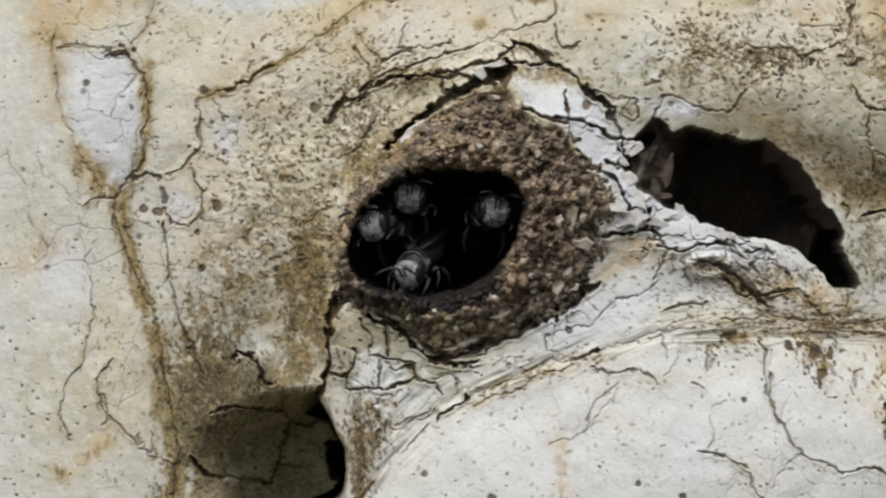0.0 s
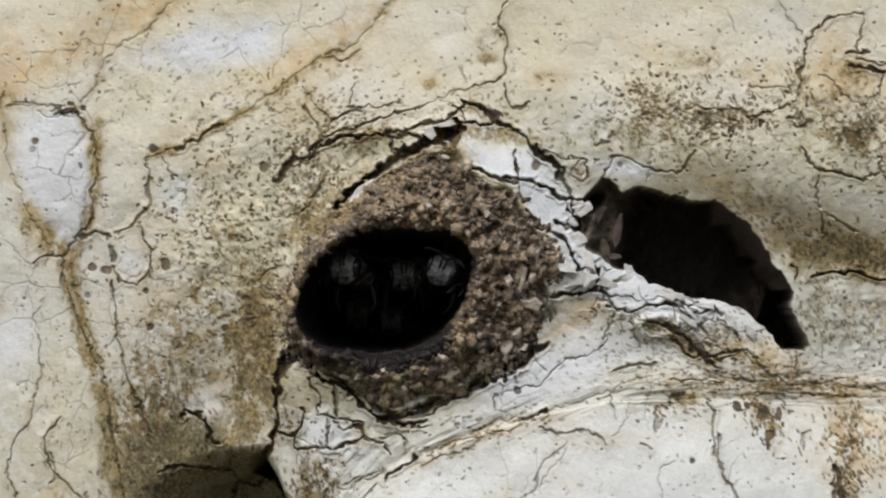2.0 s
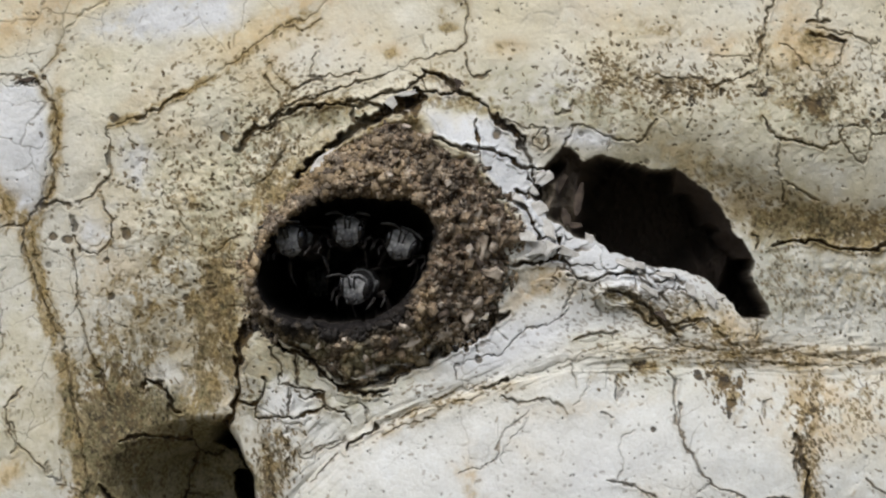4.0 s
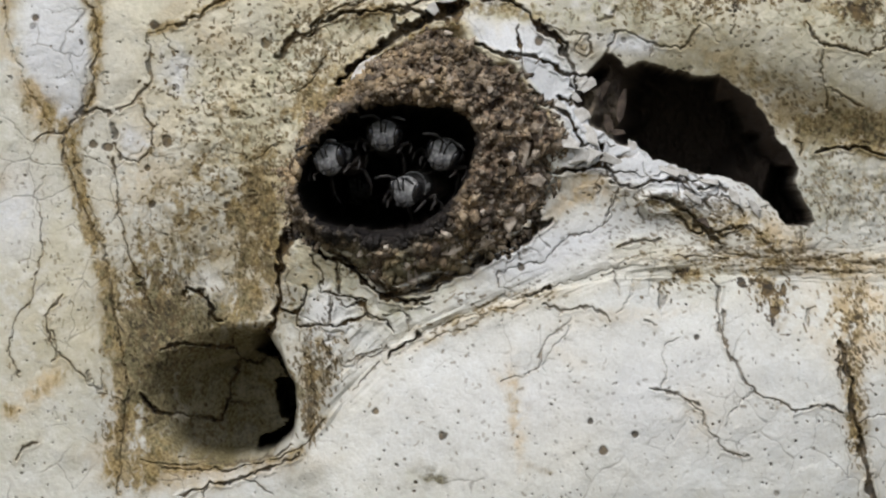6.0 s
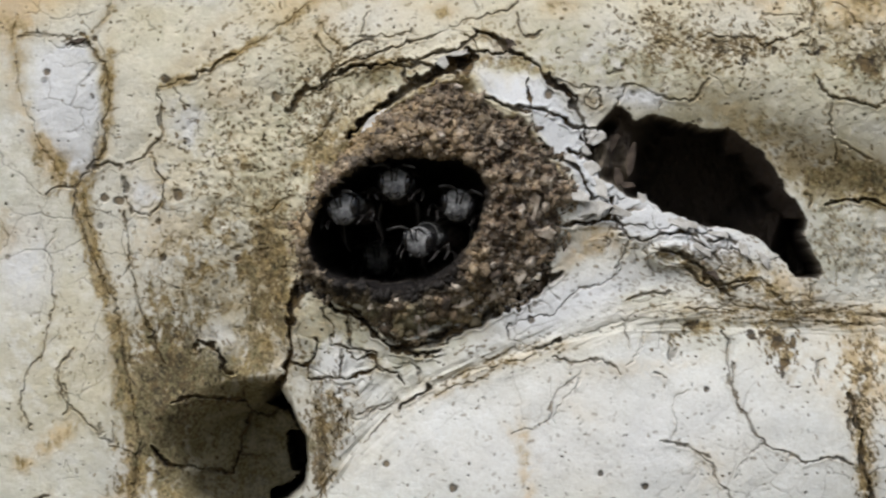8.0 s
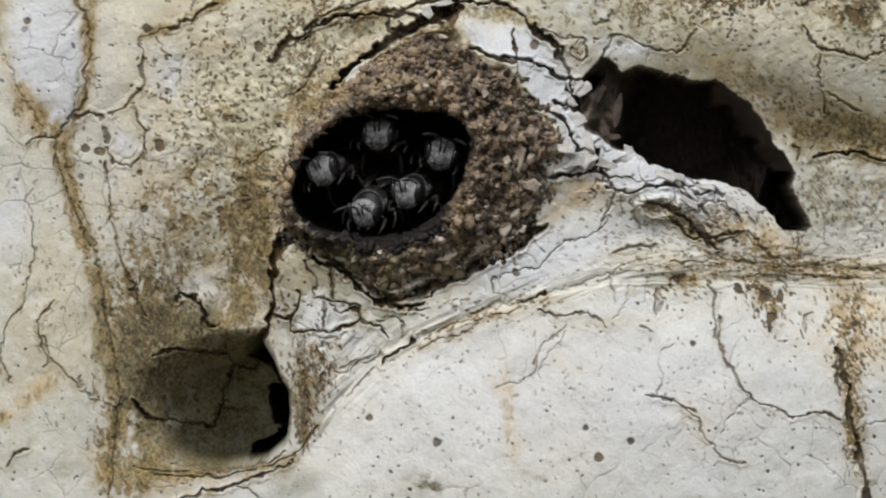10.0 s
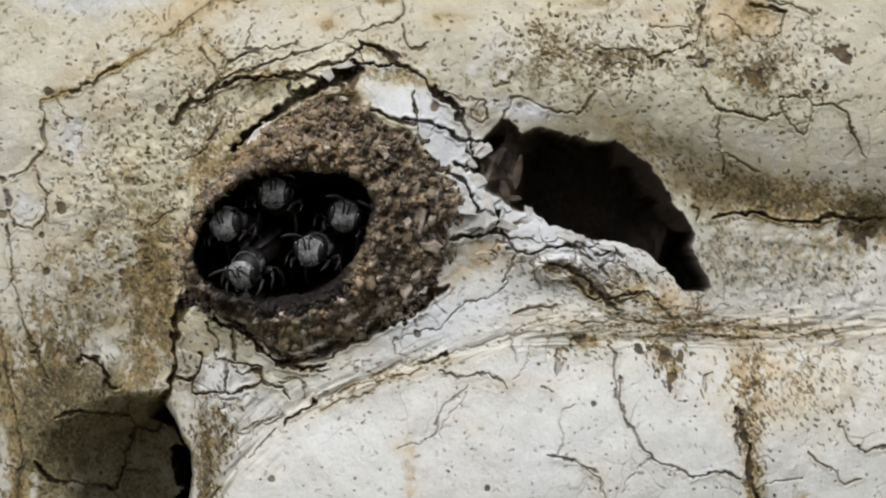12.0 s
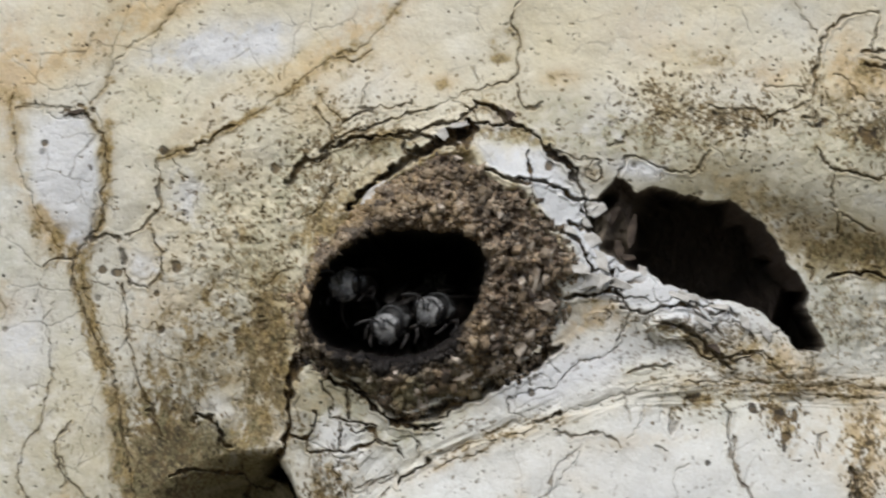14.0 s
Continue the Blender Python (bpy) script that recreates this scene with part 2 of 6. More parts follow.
def mouth_radius(a):
    """The opening's edge: plan units from its middle."""
    r = np.interp((a + math.pi) % (2 * math.pi) - math.pi, LIP_ANGLES, LIP_RADII)
    return r + 5 * fbm(160 * np.cos(a), 160 * np.sin(a), 22, 3, 30) - 3


def bark_relief(u, v):
    """Height of the bark towards the viewer, in plan units, without its cracks."""
    crease = np.interp(v, [-400, -60, 100, 230, 300, 440, 600, 720, 900, 1300], [215, 200, 188, 172, 158, 168, 210, 232, 232, 230])
    near = blob(u, v, 784, 441, 1500, 1100)
    du = crease - u
    h = 46 * (1 - np.exp(-np.maximum(du, 0) / 80)) - 26 * (1 - np.exp(-np.maximum(-du, 0) / 70)) * np.exp(-np.maximum(-du, 0) / 380)
    h = h * near
    h = h - 60 * blob(u, v, 420, 600, 130, 190) + 20 * blob(u, v, 1000, 110, 700, 130) - 0.10 * np.clip(110 - v, 0, 500) * near - 12 * blob(u, v, 470, 150, 160, 60, -25)
    h = h - 44 * blob(u, v, 1660, np.where(v < 330, 330, 330 + 0.25 * (v - 330)), 330, 105) - 16 * blob(u, v, 1420, 260, 150, 60, 30) + 9 * blob(u, v, 1640, 420, 190, 80) * fbm(u * 1.5, v, 24, 4, 9)
    d = inside(u, v, BULGE)
    h = h + 105 * (1 - np.exp(-np.maximum(d + 20 * fbm(u, v, 120, 3, 8), 0) / 165)) * np.exp(-np.maximum(v - 1000, 0) / 300) * near
    h = h - 5 * np.exp(-((np.minimum(d, 0) / 40) ** 2)) * (d < 0) * ease(u, 500, 640) * ease(1700 - u, 0, 600)
    h = h + 24 * np.exp(-((line_distance(u, v, [(850, 120), (930, 180), (1000, 280), (1090, 352), (1200, 392), (1320, 428), (1400, 490)]) / 62) ** 2))
    h = h + 34 * np.exp(-((line_distance(u, v, [(545, 530), (575, 620), (585, 740), (565, 870)]) / 48) ** 2))
    h = h - 60 * blob(u, v, 1775, 350, 45, 36) + 8 * blob(u, v, 960, 500, 150, 40, -20) + 17 * np.exp(-((line_distance(u, v, [(740, 640), (800, 622), (900, 592), (1000, 560), (1100, 532), (1250, 528)]) / 46) ** 2)) + 14 * blob(u, v, 370, 610, 32, 28) + 11 * np.exp(-(((np.hypot((u - 1190) / 36, (v - 422) / 18) - 1) / 0.36) ** 2))
    h = h + 6 * blob(u, v, 1600, 410, 170, 80) * fbm(u / 2.2 + 0.4 * v, v - 0.2 * u, 20, 4, 118)
    crest = np.exp(-((line_distance(u, v, [(730, 660), (800, 628), (900, 596), (1000, 566), (1120, 540)]) / 24) ** 2))
    h = h + 6 * crest * fbm(u / 3 + 0.5 * v, v + 0.38 * u, 13, 4, 117)
    m = inside(u, v, MOUND)
    h = h + 30 * ease(m, -70, 60) * (1 - 0.65 * ease(v, 400, 540))
    # folds and wrinkles along the waist above the bulge
    band = np.exp(-(((v - 535 + 0.02 * (u - 1100)) / 34) ** 2)) * ease(u, 980, 1200)
    slant = v + 10 * fbm(u, v, 160, 2, 3) + 0.06 * (u - 1200)
    h = h + band * 5.5 * fbm(u / 6, slant, 9, 3, 5)
    h = h + 7 * blob(u, v, 640, 700, 110, 70, -45) * fbm((u - v) / 9, u + v, 16, 3, 6)
    return h


def pits(u, v):
    """How deep the cavity and the knot hollow go below the bark."""
    wu = u + 9 * fbm(u, v, 45, 3, 31) + 4 * fbm(u, v, 12, 2, 35)
    wv = v + 9 * fbm(u, v, 45, 3, 32) + 4 * fbm(u, v, 12, 2, 36)
    d = inside(wu, wv, CAVITY)
    left = ease(1190 + 40 * fbm(u, v, 50, 2, 37) - u, 0, 85)
    lobes = blob(u, v, 1122, 250, 16, 46, 12) + blob(u, v, 1100, 182, 22, 22) + 0.8 * blob(u, v, 1078, 232, 13, 34, 25) + 0.7 * blob(u, v, 1060, 272, 22, 14, -20) + 0.6 * blob(u, v, 1146, 215, 14, 30, -15)
    shallow = ease(d, -2, 12) * (62 + 60 * ease(u, 1060, 1150) - 52 * lobes + 130 * blob(u, v, 1066, 204, 26, 9, -32) + 34 * fbm(u, v * 0.7, 26, 4, 12))
    shallow = np.maximum(shallow, 10 * ease(d, 0, 6))
    deep = ease(d, 0, 3.5) * 400 * (1 - 0.42 * ease(u, 1270, 1350) * ease(v + 0.5 * (u - 1350) + 20 * fbm(u, v, 40, 3, 10), 300, 370) * ease(1412 - u + 0.3 * (440 - v), 0, 40)) + 24 * ease(d, 5, 20) * fbm(u, v * 0.6, 30, 4, 11)
    pit = deep * (1 - left) + shallow * left
    strip = line_distance(u + 6 * fbm(u, v, 30, 3, 15), v + 6 * fbm(u, v, 30, 3, 16), [(1304, 200), (1340, 220), (1366, 250), (1400, 298), (1432, 346)])
    wall = np.clip(24 + strip * 4.2, 0, 190) + 26 * fbm(u, v, 22, 3, 14)
    pit = np.where((d > 0) & (u > 1295) & (v < 356) & (strip < 27 + 14 * fbm(u, v, 30, 2, 17)), np.minimum(pit, wall * ease(d, 0, 6)), pit)
    k = inside(u + 6 * fbm(u, v, 60, 3, 33), v + 6 * fbm(u, v, 60, 3, 34), HOLLOW)
    side = np.maximum(ease(u, 300, 520) * ease(v + 0.5 * (u - 490), 640, 720), 0.62 * ease(u + 24 * fbm(u, v, 60, 2, 119), 300, 420) * ease(v, 650, 760))
    side = np.maximum(side, 0.95 * ease(v, 785, 845) * ease(u, 300, 380))
    bowl = ease(k, -6 - 14 * (1 - side), 12 + 84 * (1 - side)) * (60 + 175 * ease(u, 280, 480) + 70 * ease(v, 700, 850))
    rim = line_distance(u, v, [(480, 650), (512, 690), (538, 742), (543, 790), (532, 838), (505, 866)])
    slot = ease(25 + 10 * blob(u, v, 512, 700, 40, 24) + 50 * fbm(u, v, 36, 4, 39) + 22 * blob(u, v, 505, 790, 30, 50) - rim, 0, 10) * ease(k, 0, 10) * ease(u + 0.2 * (v - 700), 450, 500)
    return np.maximum(pit, bowl + 330 * slot)


# ---- marks on the bark: cracks (outline, width, depth), stains, specks ----
CRACKS = []


def crack(pts, width=3.0, depth=4.0, dark=1.0, rust=None):
    CRACKS.append((pts, width, depth, dark, dark * 0.9 if rust is None else rust))


crack([(341, -178), (271, -103), (201, -58), (191, -18), (161, 22)], 4, 2, 0.2, 1.3)
crack([(150, 30), (185, 90), (192, 130), (180, 200), (182, 230), (150, 270), (130, 300), (125, 340), (150, 400), (165, 440), (200, 500), (215, 600), (235, 680), (240, 760), (230, 850), (226, 940)], 4.5, 4, 0.5, 1.7)
crack([(142, 310), (146, 350), (168, 420), (196, 480), (206, 560), (226, 640)], 4, 3, 0.44, 1.5)
crack([(182, 96), (178, 150), (168, 210), (160, 250)], 4, 2, 0.2, 1.4)
crack([(130, 300), (105, 295), (75, 310)], 4, 3, 0.8)
crack([(285, 120), (345, 98), (400, 70), (445, 42), (500, 15), (560, -40), (592, -58), (655, -85), (700, -138), (725, -185)], 3.5, 2, 0.4, 1.6)
crack([(330, 104), (372, 88), (412, 62)], 6, 5, 0.7)
crack([(592, -58), (630, -52), (660, -70)], 5, 3, 0.2, 1.3)
crack([(278, 120), (282, 170), (284, 205), (250, 240), (225, 258)], 6, 3, 0.55)
crack([(160, 265), (190, 250), (215, 262)], 6, 4, 0.7)
crack([(265, 250), (285, 285), (285, 315), (262, 345), (232, 346), (220, 320)], 3.5, 3, 0.85)
crack([(217, 282), (219, 305)], 8, 3, 0.7)
crack([(305, 120), (318, 145), (332, 158)], 2.5, 2, 0.5)
crack([(218, 345), (222, 380), (228, 440), (235, 470), (245, 520), (262, 560), (275, 600), (290, 615)], 3.5, 3, 0.8)
crack([(616, 588), (632, 604), (660, 606)], 4, 4, 0.8)
crack([(572, 520), (590, 548), (586, 580), (606, 584)], 4, 4, 0.8)
crack([(252, 540), (266, 572), (270, 590)], 5, 4, 0.8)
crack([(336, 584), (348, 574), (366, 576), (384, 594), (392, 618), (408, 630)], 10, 9, 1.0)
crack([(70, 20), (95, 45), (140, 50), (165, 45)], 3, 2, 0.3)
crack([(30, 36), (90, 26), (120, 30)], 3, 2, 0.6)
crack([(88, 441), (90, 510), (70, 590), (40, 630), (25, 680), (50, 730)], 3, 3, 0.7)
crack([(88, 441), (80, 400), (96, 372)], 2.5, 2, 0.4)
crack([(125, 585), (100, 620), (108, 680), (130, 700), (165, 730)], 3.5, 3, 0.7)
crack([(112, 650), (118, 690), (110, 708)], 4, 3, 0.6)
crack([(165, 730), (190, 760), (235, 770)], 2.5, 2, 0.6)
crack([(172, 720), (168, 745), (195, 752), (192, 715)], 3, 2, 0.5)
crack([(42, 880), (54, 858), (80, 850)], 5, 3, 0.8)
crack([(112, 780), (118, 812)], 2.5, 2, 0.4)
crack([(300, 684), (340, 672), (390, 682), (430, 683), (434, 710), (415, 750), (395, 815)], 7, 7, 1.0)
crack([(262, 764), (290, 795), (340, 808), (390, 815)], 8, 8, 1.0)
crack([(434, 705), (470, 712), (484, 700)], 5, 5, 0.9)
crack([(425, 683), (425, 667), (432, 655)], 5, 4, 0.8)
crack([(413, 781), (455, 786)], 4, 4, 0.8)
crack([(330, 872), (420, 886), (505, 870), (530, 850)], 4, 3, 0.7)
crack([(545, 455), (525, 478), (510, 512), (505, 560), (510, 600), (500, 630), (490, 656)], 11, 11, 1.0)
crack([(550, 462), (532, 480), (519, 506), (512, 540)], 17, 14, 1.0)
crack([(700, 588), (742, 584), (766, 574), (800, 558), (850, 542), (892, 516), (938, 496), (962, 474), (968, 440)], 15, 16, 1.0)
crack([(495, 660), (492, 690), (515, 720)], 6, 6, 1.0)
crack([(505, 617), (545, 618), (555, 600), (560, 570)], 5.5, 6, 1.0)
crack([(545, 618), (545, 640), (580, 638), (620, 641), (650, 625), (666, 616), (662, 600), (640, 585), (606, 584)], 5, 5, 1.0)
crack([(606, 584), (604, 610), (600, 640)], 4, 4, 0.85)
crack([(666, 616), (700, 628), (712, 645)], 4, 4, 0.9)
crack([(620, 585), (620, 530)], 2.5, 3, 0.6)
crack([(630, 705), (660, 692), (705, 678)], 3, 3, 0.7)
crack([(655, 692), (650, 715)], 2.5, 2, 0.6)
crack([(640, 750), (662, 735), (690, 705)], 3, 3, 0.6)
crack([(705, 696), (722, 680), (740, 664), (758, 654)], 10, 9, 0.8)
crack([(758, 654), (800, 632), (850, 614), (930, 588)], 3, 2, 0.4)
crack([(948, 588), (966, 580), (988, 572)], 8, 6, 0.9)
crack([(988, 572), (1060, 550), (1130, 525), (1180, 512)], 3, 2, 0.4)
crack([(560, 486), (610, 508), (640, 525), (672, 545), (712, 580), (770, 562), (830, 545), (860, 540)], 6, 6, 0.9)
crack([(765, 566), (800, 556), (844, 534), (888, 508), (944, 484), (992, 452)], 16, 18, 1.0)
crack([(548, 482), (588, 512), (634, 534), (668, 562), (698, 590), (740, 600), (775, 590)], 11, 14, 1.0)
crack([(690, 560), (735, 590), (790, 575), (850, 535), (880, 510)], 7, 6, 0.9)
crack([(775, 600), (740, 600), (715, 585)], 4, 3, 0.7)
crack([(900, 575), (896, 550), (940, 530), (980, 525), (1000, 505), (1030, 480), (1070, 470), (1100, 450), (1105, 410)], 3, 3, 0.65)
crack([(960, 470), (990, 500)], 2.5, 2, 0.5)
crack([(920, 490), (938, 520)], 3, 3, 0.6)
crack([(900, 575), (930, 575)], 2.5, 2, 0.4)
crack([(980, 605), (1010, 612), (1060, 606), (1100, 630)], 4, 3, 0.6)
crack([(1100, 540), (1110, 590)], 2.5, 2, 0.5)
crack([(1194, 575), (1194, 600)], 6, 3, 0.7)
crack([(1140, 560), (1130, 600), (1110, 620)], 2.5, 2, 0.4)
crack([(1160, 630), (1175, 640)], 5, 2, 0.6)
crack([(980, 715), (990, 690), (1010, 660), (1030, 635)], 2.5, 2, 0.35)
crack([(1190, 755), (1195, 720), (1188, 690), (1205, 668), (1215, 660)], 2.5, 2, 0.4)
crack([(1170, 748), (1190, 755), (1230, 765), (1255, 790), (1275, 830), (1300, 862), (1340, 870)], 3.5, 3, 0.55)
crack([(1228, 768), (1258, 780)], 6, 3, 0.6)
crack([(1300, 610), (1298, 650), (1310, 690), (1330, 730), (1355, 755), (1420, 792), (1450, 785), (1480, 780), (1510, 795)], 4, 3, 0.75)
crack([(1355, 755), (1330, 765), (1308, 795), (1300, 815)], 2.5, 2, 0.4)
crack([(1528, 815), (1575, 800), (1620, 794)], 3, 2, 0.6)
crack([(1632, 749), (1662, 774), (1697, 804), (1730, 800)], 4, 3, 0.7)
crack([(1692, 694), (1712, 734), (1742, 744), (1790, 740)], 4, 3, 0.7)
crack([(1505, 670), (1515, 710), (1530, 740), (1525, 790), (1545, 860), (1560, 920), (1566, 985)], 12, 8, 0.8)
crack([(1500, 690), (1508, 745)], 6, 4, 0.7)
crack([(1450, 635), (1460, 610)], 4, 3, 0.5)
crack([(1100, 388), (1130, 391), (1160, 388), (1215, 383)], 6, 7, 1.0)
crack([(1215, 383), (1235, 400), (1262, 412)], 4, 4, 0.7)
crack([(1168, 415), (1205, 418), (1240, 445), (1265, 470), (1292, 492)], 9, 9, 0.6, 1.4)
crack([(1170, 432), (1215, 440), (1225, 425)], 3, 3, 0.6)
crack([(1115, 500), (1150, 490), (1190, 490)], 5, 4, 0.6)
crack([(1252, 460), (1300, 480), (1340, 470)], 4, 4, 0.5)
crack([(1340, 470), (1380, 500), (1420, 525)], 4, 3, 0.45)
crack([(1260, 520), (1300, 512), (1400, 528), (1500, 525), (1640, 540), (1760, 536)], 2.5, 2, 0.4, 0.8)
crack([(1330, 545), (1420, 538), (1520, 548), (1700, 545)], 2.5, 2, 0.4, 0.8)
crack([(1450, 470), (1448, 492)], 2.5, 2, 0.7)
crack([(616, 205), (645, 182), (668, 160), (700, 137), (742, 116)], 15, 22, 1.0)
crack([(736, 118), (770, 102), (800, 92), (832, 76)], 22, 24, 1.0)
crack([(794, 92), (812, 84), (828, 76)], 44, 30, 1.0)
crack([(770, 100), (748, 88), (735, 70)], 4, 4, 0.8)
crack([(590, 100), (630, 88), (690, 84), (720, 92), (752, 66), (810, 55), (834, 40), (850, 25)], 7, 9, 0.9)
crack([(1040, 135), (1053, 128), (1068, 138), (1070, 155), (1056, 165), (1040, 158), (1038, 140)], 3.5, 3, 0.8)
crack([(1045, 148), (1060, 145)], 3, 2, 0.6)
crack([(846, 22), (872, 28), (892, 44), (922, 66)], 13, 11, 0.8)
crack([(922, 66), (955, 84), (975, 115), (1000, 130), (1020, 160), (1035, 185)], 8, 9, 1.0)
crack([(780, 88), (815, 72), (850, 60), (900, 60), (922, 66)], 7, 8, 0.95)
crack([(975, 112), (1010, 118), (1050, 130)], 3, 3, 0.5)
crack([(872, 146), (900, 156), (935, 160), (980, 174), (1015, 192), (1060, 196)], 7, 8, 1.0)
crack([(935, 162), (946, 195), (950, 208)], 5, 4, 0.7)
crack([(1022, 198), (1034, 225), (1028, 250), (1005, 232)], 4, 5, 0.9)
crack([(960, 225), (990, 250), (1024, 262), (1040, 300), (1048, 320)], 5, 5, 0.9)
crack([(1005, 308), (1040, 325), (1075, 312)], 4, 5, 0.9)
crack([(1000, 368), (1050, 360), (1078, 350), (1082, 320)], 6, 6, 1.0)
crack([(510, 162), (532, 130), (570, 112), (590, 90)], 8, 8, 0.85)
crack([(590, 90), (640, 72), (700, 50), (770, 26)], 4, 4, 0.7)
crack([(565, 5), (588, 40), (610, 60), (600, 76)], 5, 3, 0.35, 1.4)
crack([(655, -10), (640, 15), (640, 32), (690, 28), (730, 20)], 3.5, 3, 0.55)
crack([(510, 200), (530, 230), (560, 220), (590, 180), (600, 150)], 3.5, 3, 0.45)
crack([(402, 270), (415, 300), (430, 310)], 4, 2, 0.5)
crack([(470, 350), (500, 320), (520, 300)], 4, 3, 0.4)
crack([(931, -178), (906, -128), (921, -78), (916, -28), (895, -8), (861, -5)], 4, 3, 0.75)
crack([(916, -13), (921, 22), (936, 36), (948, 34), (962, 22)], 4, 3, 0.75)
crack([(861, -5), (820, 8), (770, 26)], 2.5, 2, 0.5)
crack([(1093, 152), (1104, 126), (1130, 122), (1160, 135), (1200, 145), (1222, 148), (1252, 122), (1262, 112)], 4, 3, 0.6)
crack([(1168, 138), (1168, 162)], 2.5, 2, 0.5)
crack([(1260, 70), (1262, 100), (1275, 112), (1290, 135)], 2.5, 2, 0.4)
crack([(1270, 100), (1290, 78), (1310, 66)], 2.5, 2, 0.4)
crack([(1075, 95), (1100, 95), (1108, 75)], 6, 3, 0.6)
crack([(1450, 105), (1465, 132), (1488, 146), (1522, 144), (1557, 159), (1592, 144), (1597, 114)], 4, 4, 0.8)
crack([(1482, 150), (1476, 180), (1486, 205), (1490, 252)], 4, 3, 0.75)
crack([(1478, 210), (1512, 226), (1550, 250)], 4, 3, 0.7)
crack([(1592, 144), (1612, 174), (1632, 184), (1647, 164), (1652, 134), (1642, 119), (1602, 114)], 3.5, 3, 0.6)
crack([(1652, 134), (1687, 129), (1712, 144), (1722, 184), (1742, 224)], 4, 4, 0.9)
crack([(1687, 129), (1720, 124), (1742, 112)], 3, 2, 0.6)
crack([(1432, 312), (1446, 318), (1442, 340)], 4, 4, 0.8)
crack([(1470, 336), (1500, 328), (1527, 322), (1562, 329), (1612, 339), (1662, 339), (1692, 329), (1740, 336), (1800, 330)], 6, 7, 1.0)
crack([(1501, -133), (1461, -98), (1451, -48), (1446, -8), (1441, 17)], 5, 4, 0.7)
crack([(1446, -40), (1450, 0)], 8, 4, 0.6)
crack([(1441, 17), (1391, 37), (1361, 50), (1341, 37), (1291, 32), (1240, 34)], 4, 3, 0.7)
crack([(1501, -133), (1531, -140), (1566, -143), (1561, -118), (1551, -68)], 4, 3, 0.65)
crack([(1538, -70), (1568, -72)], 7, 4, 0.9)
crack([(1541, -48), (1581, -40), (1600, -32)], 8, 5, 0.9)
crack([(1552, -58), (1610, -48), (1660, -30)], 4, 3, 0.6)
crack([(1600, -32), (1590, 0), (1560, 20), (1530, 10), (1505, -20), (1480, -30)], 4, 3, 0.5)
crack([(1361, -3), (1391, -8), (1431, -8)], 3, 2, 0.5)
crack([(1428, 50), (1452, 52), (1448, 36)], 7, 4, 0.7)
crack([(1441, 17), (1440, 50), (1452, 70)], 4, 3, 0.5)
crack([(1650, -40), (1652, 20)], 3, 2, 0.5)
crack([(1400, -190), (1430, -130), (1451, -100)], 2.5, 2, 0.5)


crack([(24, -10), (18, 50), (30, 130), (58, 206), (104, 278)], 4, 3, 0.2, 0.8)
crack([(40, 28), (90, 24), (126, 30), (160, 40)], 3, 2, 0.5)
crack([(850, 140), (880, 152), (906, 160), (938, 168)], 7, 9, 1.0)
crack([(936, 112), (939, 140), (938, 166)], 7, 7, 1.0)
crack([(938, 160), (968, 166), (1000, 180), (1014, 196), (1040, 196)], 8, 9, 1.0)
crack([(975, 100), (978, 116), (1002, 128), (1020, 142), (1022, 162), (1036, 188)], 8, 8, 1.0)
crack([(1038, 198), (1040, 226), (1024, 242), (1010, 236)], 6, 7, 1.0)
crack([(956, 222), (962, 240), (990, 248), (1026, 262), (1038, 300), (1044, 316)], 7, 8, 1.0)
crack([(1064, 316), (1084, 322), (1080, 346), (1050, 360), (1008, 370)], 9, 10, 1.0)
crack([(1082, 350), (1100, 366), (1112, 386)], 6, 6, 0.9)
crack([(1116, 400), (1106, 430), (1084, 452)], 4, 4, 0.6)
crack([(1128, 402), (1124, 440)], 3, 3, 0.5)
crack([(1140, 404), (1150, 440), (1170, 450)], 3, 3, 0.5)
crack([(1222, 372), (1244, 386), (1262, 378), (1290, 384), (1310, 400)], 5, 5, 0.8)
crack([(1256, 394), (1276, 396), (1284, 388)], 9, 7, 0.9)
crack([(1300, 404), (1322, 420), (1340, 446)], 4, 4, 0.7)
crack([(1216, 446), (1240, 470), (1262, 476), (1296, 470), (1330, 464)], 6, 6, 0.7)
crack([(1330, 464), (1356, 470), (1372, 490), (1392, 510)], 4, 4, 0.6, 1.4)
crack([(1440, 470), (1446, 484), (1440, 496)], 4, 4, 0.8)
crack([(1210, 522), (1260, 516), (1310, 524)], 3, 3, 0.6)
crack([(1280, 560), (1292, 590), (1286, 620), (1296, 650)], 5, 4, 0.6)
crack([(1186, 572), (1190, 606)], 6, 4, 0.7)
crack([(700, 620), (728, 614), (744, 626), (736, 648)], 3, 3, 0.5)
crack([(612, 528), (616, 560), (618, 580)], 5, 5, 0.9)
crack([(600, 580), (602, 606), (600, 636)], 5, 5, 0.9)
crack([(560, 570), (556, 596), (546, 618)], 6, 6, 1.0)
crack([(650, 600), (664, 606), (666, 622), (700, 626)], 6, 6, 1.0)
crack([(636, 520), (652, 524), (660, 548)], 6, 6, 0.9)
crack([(560, 30), (580, 60), (592, 84)], 5, 4, 0.6, 1.3)
crack([(584, 96), (580, 118), (560, 124), (538, 118)], 7, 7, 0.9)
crack([(538, 118), (532, 140), (516, 160)], 8, 7, 0.9)
crack([(610, 62), (630, 42), (660, 34)], 6, 4, 0.7)
crack([(696, 86), (712, 94), (718, 118), (722, 128)], 7, 8, 0.9)
crack([(700, 84), (724, 76), (744, 84), (766, 92)], 9, 10, 0.9)
